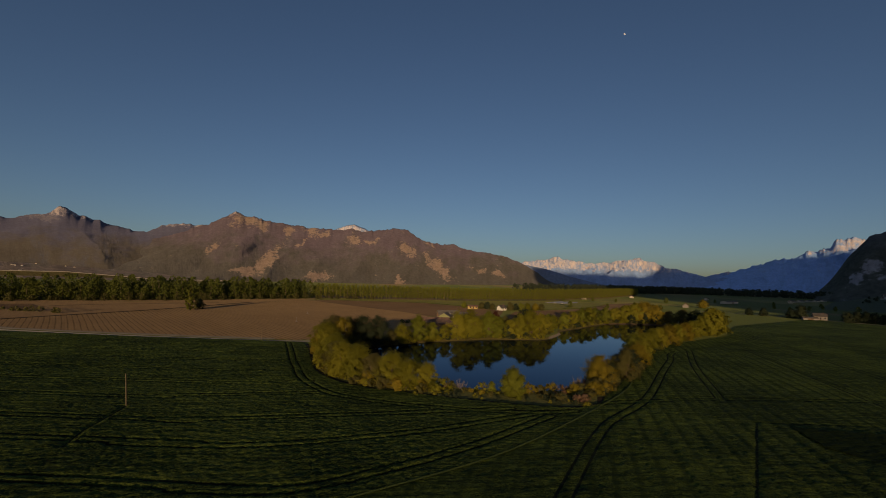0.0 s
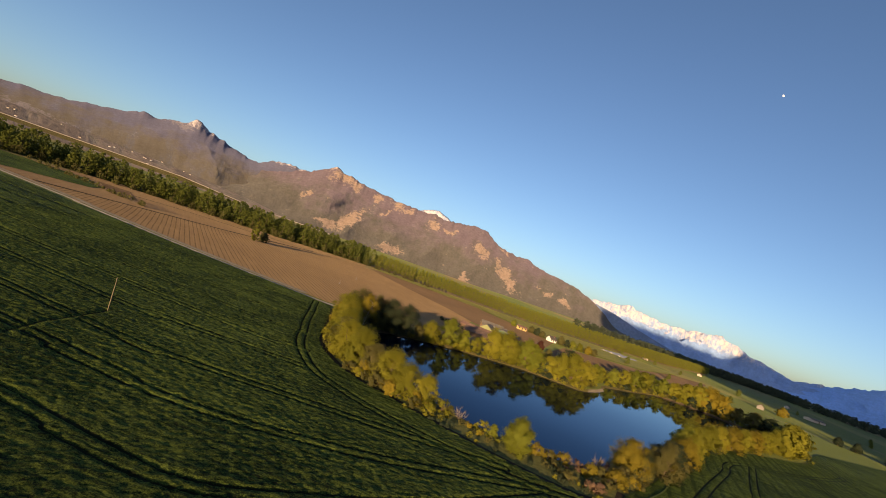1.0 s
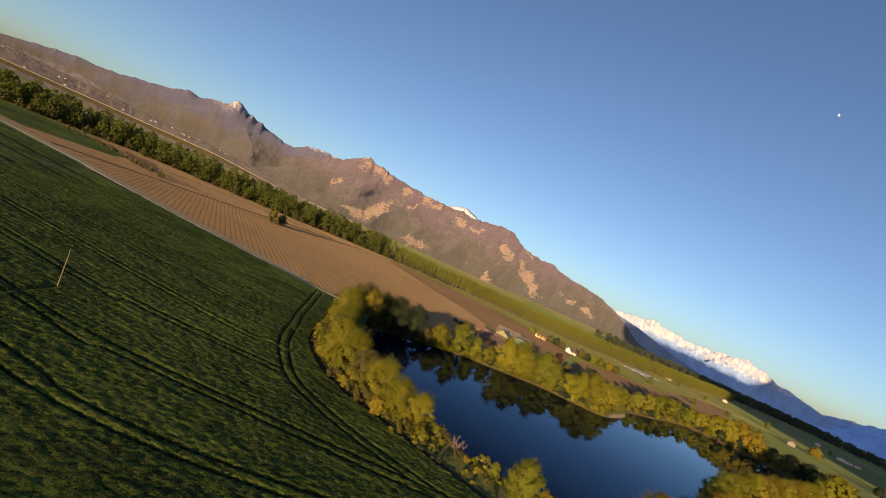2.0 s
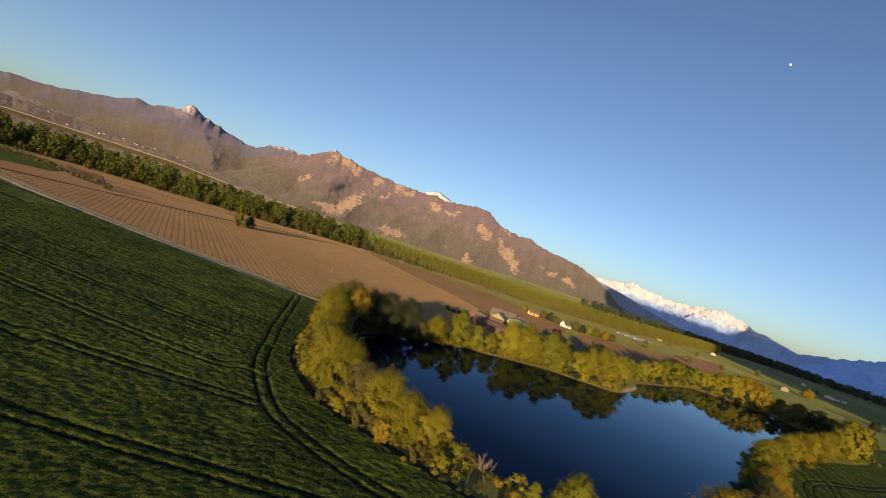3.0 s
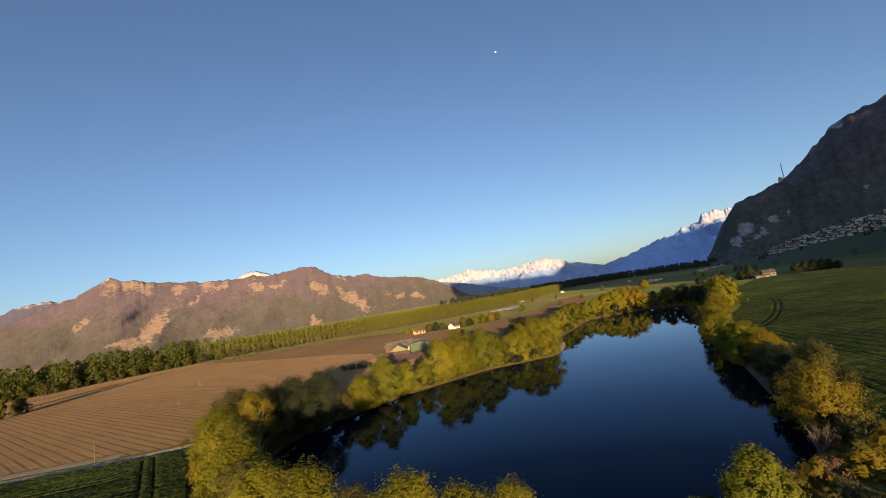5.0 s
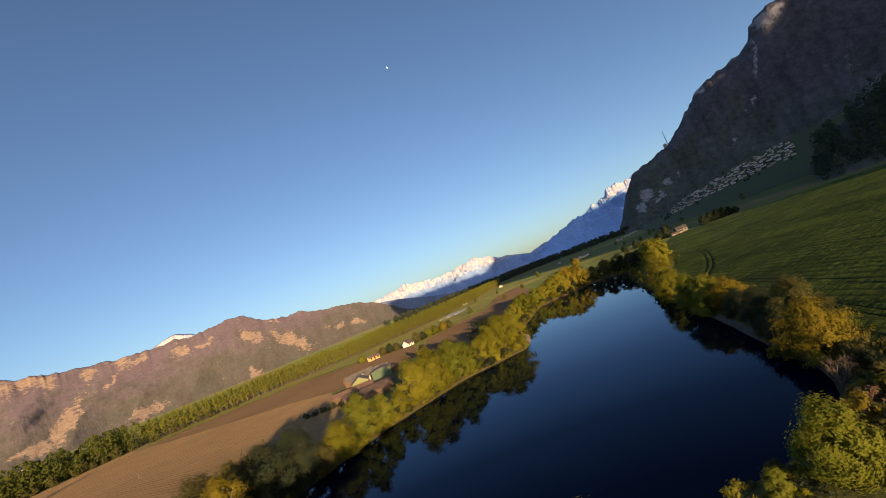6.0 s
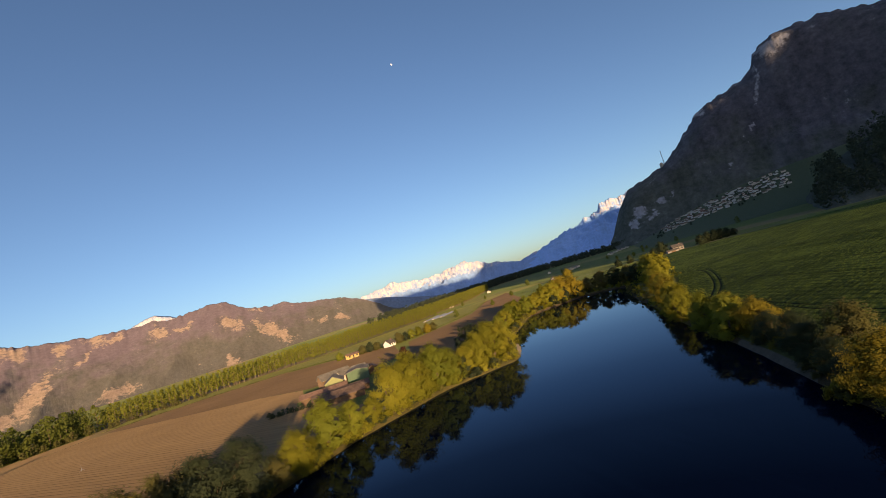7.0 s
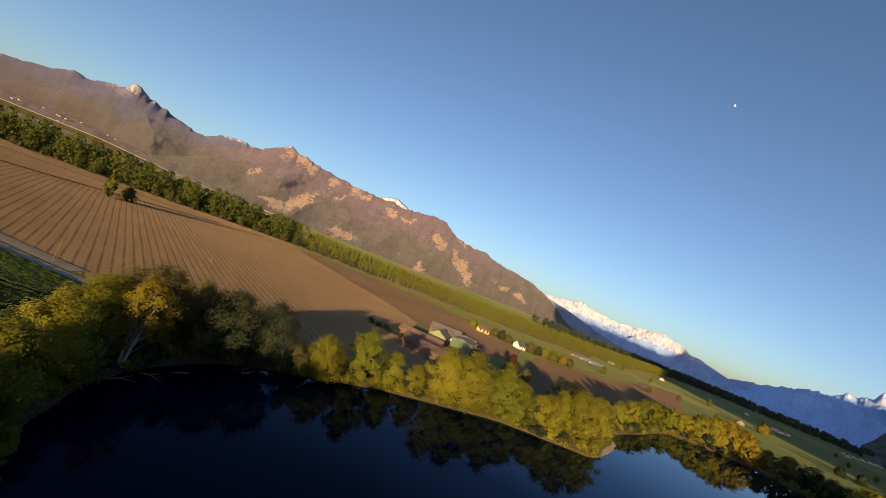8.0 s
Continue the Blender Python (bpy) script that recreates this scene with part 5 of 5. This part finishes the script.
def house(name, label, category, place, turn, w, d, eave, ridge, walls, roof, windows=0, door=True, chimney=False, over=0.5, group=""):
    """A gabled building: walls with gables, a roof of two thick slabs, windows, door and chimney. The ridge runs along its length w."""
    root = tagged(new(name), label, category, group)
    root.matrix_basis = pose(*place, 0, 0, turn)
    bm = bmesh.new()
    pts = [(-w / 2, -d / 2, -0.5), (w / 2, -d / 2, -0.5), (w / 2, d / 2, -0.5), (-w / 2, d / 2, -0.5), (-w / 2, -d / 2, eave), (w / 2, -d / 2, eave), (w / 2, d / 2, eave), (-w / 2, d / 2, eave), (-w / 2, 0, ridge), (w / 2, 0, ridge)]
    v = [bm.verts.new(p) for p in pts]
    for f in ((0, 1, 5, 4), (2, 3, 7, 6), (1, 2, 6, 9, 5), (3, 0, 4, 8, 7), (3, 2, 1, 0)):
        bm.faces.new([v[i] for i in f])
    part("wall", bm, walls, root)
    slope = (ridge - eave) / (d / 2)
    for side in (-1, 1):
        bm = bmesh.new()
        y1 = side * (d / 2 + over)
        z1 = eave - slope * over
        x = w / 2 + over
        low = [(-x, 0, ridge + 0.02), (x, 0, ridge + 0.02), (x, y1, z1 + 0.02), (-x, y1, z1 + 0.02)]
        vv = [bm.verts.new(p) for p in low] + [bm.verts.new((p[0], p[1], p[2] + 0.22)) for p in low]
        for f in ((0, 1, 2, 3), (7, 6, 5, 4), (0, 4, 5, 1), (1, 5, 6, 2), (2, 6, 7, 3), (3, 7, 4, 0)):
            bm.faces.new([vv[i] for i in f])
        bmesh.ops.recalc_face_normals(bm, faces=bm.faces[:])
        part("roof", bm, roof, root)
    for side in (-1, 1):
        for k in range(windows):
            x = -w / 2 + w * (k + 0.5) / windows
            for z in ((1.0, 3.6) if eave > 4.4 else (1.0,)):
                bm = bmesh.new()
                box(bm, x - 0.5, x + 0.5, side * d / 2 - 0.06, side * d / 2 + 0.05, z, z + 1.3)
                win = part("window", bm, M_PANE, root)
                bm = bmesh.new()
                box(bm, x - 0.62, x + 0.62, side * (d / 2 + 0.06) - 0.05, side * (d / 2 + 0.06) + 0.05, z - 0.12, z - 0.02)
                part("sill", bm, M_CREAM, win)
    if door:
        bm = bmesh.new()
        big = category in ("barn", "shed")
        box(bm, -(1.9 if big else 0.5), 1.9 if big else 0.5, -d / 2 - 0.05, -d / 2 + 0.05, 0, min(eave - 0.3, 3.4 if big else 2.1))
        part("door", bm, M_DOOR, root)
    if chimney:
        bm = bmesh.new()
        box(bm, w * 0.2, w * 0.2 + 0.7, -0.9, -0.3, eave, ridge + 0.9)
        part("chimney", bm, M_TILE, root)
    return root


house("barn", "long low barn with old pinkish tiled roof", "barn", (-4, 241, 0), -8, 15, 8.5, 2.0, 3.5, M_WOODWALL, M_TILE_OLD)
house("barn", "small barn with a pale yellow-green gable", "barn", (-2.5, 277, 0), 82, 11, 7, 2.7, 4.8, M_LIMEWALL, M_SHEET, over=0.4)
house("barn", "green sheet-metal hall beside the farmyard", "barn", (8, 281, 0), 78, 12, 8.5, 3.7, 4.5, M_GREENWALL, M_SHEET, over=0.2)
house("shed", "low farm shed with a weathered tiled roof", "shed", (-8, 258, 0), -6, 16, 6, 2.3, 3.4, M_WOODWALL, M_TILE)
house("barn", "farm building with a light patchy roof", "barn", (-1, 293, 0), 12, 13, 8, 2.8, 5.0, M_WOODWALL, M_SHEET)
house("shed", "long low open shed with a dull tiled roof", "shed", (-3, 249.5, 0), -7, 19, 5, 1.8, 2.9, M_WOODWALL, M_TILE_OLD)
house("shed", "lean weathered shed with a pale roof behind the barns", "shed", (3.5, 291, 0), 30, 7, 5, 2.4, 4.0, M_CREAM, M_SHEET, over=0.3)
house("shed", "small farm outbuilding with a light roof", "shed", (10, 293, 0), -20, 6, 4.5, 2.6, 4.2, M_WOODWALL, M_SHEET, over=0.3)
house("shed", "narrow timber store beside the green hall", "shed", (14.5, 284, 0), 80, 6, 3.5, 2.2, 3.2, M_WOODWALL, M_TILE)
house("house", "white house with a dark gabled roof", "house", (44.5, 385, 0), 40, 6.4, 5.2, 2.3, 4.4, M_WHITE, M_SLATE, 3, True, True)
house("house", "low yellow cottage lit by the sun", "house", (20, 391, 0), 12, 7.5, 5, 2.3, 3.3, M_YELLOW, M_TILE, 3, True, False)
house("shed", "long white farm shed on the valley floor", "shed", (429, 696, 0), 38, 40, 10, 2.8, 4.2, M_CREAM, M_SHEET)
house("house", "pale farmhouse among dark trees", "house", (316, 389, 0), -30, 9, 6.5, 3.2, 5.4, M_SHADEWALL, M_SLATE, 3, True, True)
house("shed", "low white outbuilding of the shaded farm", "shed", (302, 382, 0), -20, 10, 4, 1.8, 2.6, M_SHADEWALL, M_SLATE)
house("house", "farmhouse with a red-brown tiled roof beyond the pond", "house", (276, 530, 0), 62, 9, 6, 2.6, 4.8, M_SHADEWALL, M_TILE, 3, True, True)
for k in range(5):
    house("greenhouse", "pale greenhouse in a row on the plain", "greenhouse", (640 + 34 * k, 850 + 24 * k, 0), 35, 18, 8, 2.4, 4.0, M_CREAM, M_SHEET, door=False, group="row of greenhouses")
for x, y in ((205, 690), (330, 820), (470, 830), (600, 800)):
    house("house", "small distant farmhouse on the plain", "house", (x, y, 0), x * 7 % 90, 8, 6, 2.6, 4.4, M_CREAM, M_TILE, group="scattered farmhouses")


M_FILM = plain_material("clouded_plastic_film", (0.22, 0.21, 0.19), 0.12, 0.5, 0.4, 0.4)


def tunnel(x, y, turn, length):
    root = tagged(new("polytunnel"), "long pale plastic polytunnel on the field", "polytunnel", "row of polytunnels")
    root.matrix_basis = pose(x, y, 0, 0, 0, turn)
    v, f = [], []
    for xx in (-length / 2, length / 2):
        for k in range(11):
            a = math.pi * k / 10
            v.append((xx, math.cos(a) * 3.2, math.sin(a) * 1.5))
    f = [(k, k + 1, 12 + k, 11 + k) for k in range(10)] + [tuple(range(10, -1, -1)), tuple(range(11, 22))]
    ob = new("cover", mesh_data("cover", v, f, M_FILM))
    ob.parent = root
    for xx in (-length / 2, length / 2):
        bm = bmesh.new()
        box(bm, xx - 0.06, xx + 0.06, -0.8, 0.8, 0, 1.35)
        part("door", bm, M_CREAM, root)


for k in range(3):
    tunnel(128 + 7.5 * k, 548 - 4 * k, 55, 46)

# villages under the cliff and across the valley
rv = random.Random(5)
protos = []
for i, (wl, rf) in enumerate(((M_WHITE, M_SLATE), (M_CREAM, M_TILE), (M_WHITE, M_TILE), (M_CREAM, M_SHEET))):
    x, y, z = slope_spot(FAN, 700, 1320, 1.5, 49 + 2 * i, 0.86)
    protos.append(house("house", ("white village house with slate roof", "cream village house with tiled roof", "white village house with red tiled roof", "cream village house with pale roof")[i], "house", (x, y, z), 20 * i, 10, 8, 4.2, 6.8, wl, rf, 0, False, group="village houses"))
sites = []
while len(sites) < 150:
    az, up = 45.3 + 12.7 * rv.random() ** 0.85, rv.random()
    low_edge, top_edge = np.interp(az, (46, 49.5, 52.2, 55, 58), (-0.7, -0.22, -0.05, 0.25, 0.3)), np.interp(az, (45.3, 48, 50.7, 53.3, 58), (-0.35, 0.5, 1.0, 1.5, 2.1))
    want = math.tan(radians(low_edge + (top_edge - low_edge) * up))
    s = next((k / 80 for k in range(20, 80) if slope_spot(FAN, 700, 1320, 1.5, az, k / 80)[2] - 24 > want * (700 + 620 * k / 80)), 0.98)
    x, y, z = slope_spot(FAN, 700, 1320, 1.5, az, s)
    if all(math.hypot(x - a, y - b) > 11 for a, b in sites):
        sites.append((x, y))
        size = rv.uniform(0.55, 0.85)
        copy_thing(protos[rv.randrange(4)], pose(x, y, z - 0.2, 0, 0, rv.uniform(0, 180)) @ Matrix.Diagonal((size * rv.uniform(0.9, 1.5), size, size * 0.9, 1)))
for k in range(26):
    x, y, z = slope_spot(FAN_LEFT, 1150, 1760, 1.3, -68 + 27 * rv.random() ** 1.2, 0.3 + 0.68 * rv.random() ** 0.7)
    copy_thing(protos[(1, 3, 2, 1, 3)[k % 5]], pose(x, y, z, 0, 0, rv.uniform(0, 180)) @ Matrix.Diagonal((0.5, 0.5, 0.5, 1)))
wood("village_trees", "dark trees among the village houses", [(*slope_spot(FAN, 700, 1320, 1.5, 44 + 14 * rv.random(), 0.45 + 0.53 * rv.random()), 0.4 + 0.5 * rv.random()) for _ in range(70)], "shade_wood", 5.5, 2.8, 40, 1.3, 41, 0.05, False)
wood("hill_wood", "dense shaded wood covering the knoll", [(*slope_spot(HILL, 440, 640, 1.1, 57.6 + 30 * rv.random(), 0.04 + 0.94 * rv.random()), 0.75 + 0.5 * rv.random()) for _ in range(420)], "shade_wood", 17.0, 5.4, 80, 1.2, 42, 0.02, False)

# transmitter on the cliff edge
mx, my, mz = 2075 * math.sin(radians(48.5)), 60 + 2075 * math.cos(radians(48.5)), 272.0
mast = tagged(new("transmitter"), "tall lattice mast with a pale station building on the cliff edge", "mast")
mast.matrix_basis = pose(mx, my, mz)
bm = bmesh.new()
for k in range(3):
    w = 2 * math.pi * k / 3
    bmesh.ops.create_cone(bm, cap_ends=True, segments=6, radius1=0.7, radius2=0.4, depth=66, matrix=Matrix.Translation((math.cos(w) * 1.3, math.sin(w) * 1.3, 23)))
for k in range(14):
    bmesh.ops.create_cone(bm, cap_ends=True, segments=3, radius1=1.6, radius2=1.6, depth=0.5, matrix=Matrix.Translation((0, 0, -8 + 4.6 * k)))
M_STEEL = plain_material("galvanised_steel", (0.30, 0.30, 0.31), 0.15, 0.3, 0.5, 0.5)
part("lattice", bm, M_STEEL, mast)
bm = bmesh.new()
box(bm, -22, -11, -5, 5, -14, 1)
box(bm, -19, -15, -4, 4, 1, 4.5)
part("station", bm, M_CREAM, mast, "pale station building")

# motorway embankment with its parapet
verts, faces, rail, rail_faces = [], [], [], []
for k in range(61):
    a = radians(-66 + 41 * k / 60)
    z = (13.0 + 1.5 * k / 60) * min(1.0, max(0.02, (46 - k) / 12))
    for r, h in ((1262, -1), (1292, z), (1316, z), (1345, -1)):
        verts.append((r * math.sin(a), 60 + r * math.cos(a), h))
    for r, h in ((1293, z - 0.3), (1293, z + 1.5), (1293.6, z + 1.5), (1293.6, z - 0.3)):
        rail.append((r * math.sin(a), 60 + r * math.cos(a), h))
    if k:
        for f in (faces, rail_faces):
            f += [(4 * (k - 1) + j, 4 * (k - 1) + j + 1, 4 * k + j + 1, 4 * k + j) for j in range(3)]
embankment = tagged(new("motorway", mesh_data("motorway", verts, faces, M_REED)), "motorway on a grassy embankment beyond the wood", "motorway", kind="structure")
ob = new("parapet", mesh_data("parapet", rail, rail_faces, M_MOTORWAY))
ob.parent = embankment
tagged(strip("farm_road", curve_through([(250, 470), (300, 424), (330, 350), (349, 285), (375, 225), (420, 130)], 5), 4.0, 0.1, M_TRACK, 0.06), "pale gravel road along the wooded knoll", "road", kind="structure")
tagged(strip("pond_path", curve_through([(-38, 178), (-24, 184), (-10, 194), (4, 206), (12, 222)], 5), 3.0, 0.12, M_ROAD, 0.05), "narrow lane behind the pond trees", "lane", kind="structure")

for x, y, tx, ty, ln in ((-34, 152, 30, 8, 4.5), (-31, 158, -25, 6, 5.0), (-35, 147, 70, 5, 4.0), (-27, 166, 10, 10, 3.5)):
    v, f = [], []
    base = Vector((0, 0, 0))
    tube(v, f, [base, Vector((ln * 0.5, 0.2, 0.5)), Vector((ln, -0.1, 0.7))], [0.11, 0.08, 0.03], 6)
    tube(v, f, [Vector((ln * 0.5, 0.2, 0.5)), Vector((ln * 0.8, 0.8, 1.1))], [0.06, 0.02], 5)
    ob = tagged(new("fallen_branch", mesh_data("fallen_branch", v, f, M_DEAD, True)), "bleached dead branch leaning over the water", "branch", "fallen branches")
    ob.matrix_basis = pose(x, y, -0.72, 0, -ty, tx - 60)


def dead_shrub(x, y, h, seed):
    """Bare stems spreading from one root, each forking twice into thin twigs."""
    rg = random.Random(seed)
    v, f = [], []

    def fork(a, way, length, thick, depth):
        bend = Vector((rg.uniform(-1, 1), rg.uniform(-1, 1), rg.uniform(-0.2, 0.6))) * 0.16 * length
        b = a + way * length
        tube(v, f, [a, a.lerp(b, 0.5) + bend, b], [thick, thick * 0.8, thick * 0.55], 4)
        if depth:
            for _ in range(3):
                turned = (way + Vector((rg.uniform(-1, 1), rg.uniform(-1, 1), rg.uniform(-0.3, 0.7))) * 0.55).normalized()
                fork(a.lerp(b, rg.uniform(0.45, 1.0)), turned, length * rg.uniform(0.45, 0.75), thick * 0.55, depth - 1)

    for k in range(13):
        w = 2.4 * k + rg.uniform(-0.4, 0.4)
        out = rg.uniform(0.25, 0.95)
        fork(Vector((math.cos(w) * 0.15, math.sin(w) * 0.15, -0.1)), Vector((math.cos(w) * out, math.sin(w) * out, rg.uniform(0.6, 1.0))).normalized(), h * rg.uniform(0.45, 0.7), 0.04, 2)
    ob = tagged(new("dead_shrub", mesh_data("dead_shrub", v, f, M_DEAD, True)), "bare grey shrub with spreading stems", "shrub", "dead shrubs")
    ob.matrix_basis = pose(x, y, 0)


for i, (x, y, h) in enumerate(((31.5, 111.5, 3.0), (43, 122, 2.6), (3.2, 107, 2.4), (24.5, 106, 2.0))):
    dead_shrub(x, y, h, 50 + i)


def sprinkler(x, y, h):
    root = tagged(new("irrigation_post"), "thin post on a small tripod in the brown field", "post", "irrigation posts")
    root.matrix_basis = pose(x, y, 0.15)
    v, f = [], []
    tube(v, f, [Vector((0, 0, 0)), Vector((0, 0, h))], [0.045, 0.03], 6)
    ob = new("riser", mesh_data("riser", v, f, M_STEEL, True))
    ob.parent = root
    for k in range(3):
        w = 2.1 * k
        v, f = [], []
        tube(v, f, [Vector((math.cos(w) * 0.9, math.sin(w) * 0.9, 0)), Vector((0, 0, 0.9))], [0.03, 0.03], 6)
        ob = new("leg", mesh_data("leg", v, f, M_STEEL, True))
        ob.parent = root


sprinkler(-82, 240, 2.6)
sprinkler(-92, 290, 2.2)

# ---- moon ----
m_moon, nt, b = material("moon_light", 1.0, 0.0)
b.inputs["Base Color"].default_value = (0.5, 0.5, 0.5, 1)
b.inputs["Emission Color"].default_value = (0.95, 0.97, 1.0, 1)
b.inputs["Emission Strength"].default_value = 0.36
bm = bmesh.new()
limb = [(math.cos(a) * 10.5, math.sin(a) * 10.5) for a in [math.pi * (k / 16 - 0.5) for k in range(17)]] + [(-math.cos(a) * 3, math.sin(a) * 10.5) for a in [math.pi * (0.5 - k / 16) for k in range(1, 16)]]
bm.faces.new([bm.verts.new((x, y, 0)) for x, y in limb])
me = bpy.data.meshes.new("moon")
bm.to_mesh(me)
bm.free()
me.materials.append(m_moon)
moon = tagged(new("moon", me), "pale gibbous moon in the evening sky", "moon", kind="structure")
md = Vector((math.sin(radians(21.4)) * math.cos(radians(28.5)), math.cos(radians(21.4)) * math.cos(radians(28.5)), math.sin(radians(28.5))))
moon.matrix_basis = look(md * 4600 + Vector((0, 60, 26)), (0, 60, 26), 0) @ pose(0, 0, 0, 180, 0, 0) @ pose(0, 0, 0, 0, 0, 35)
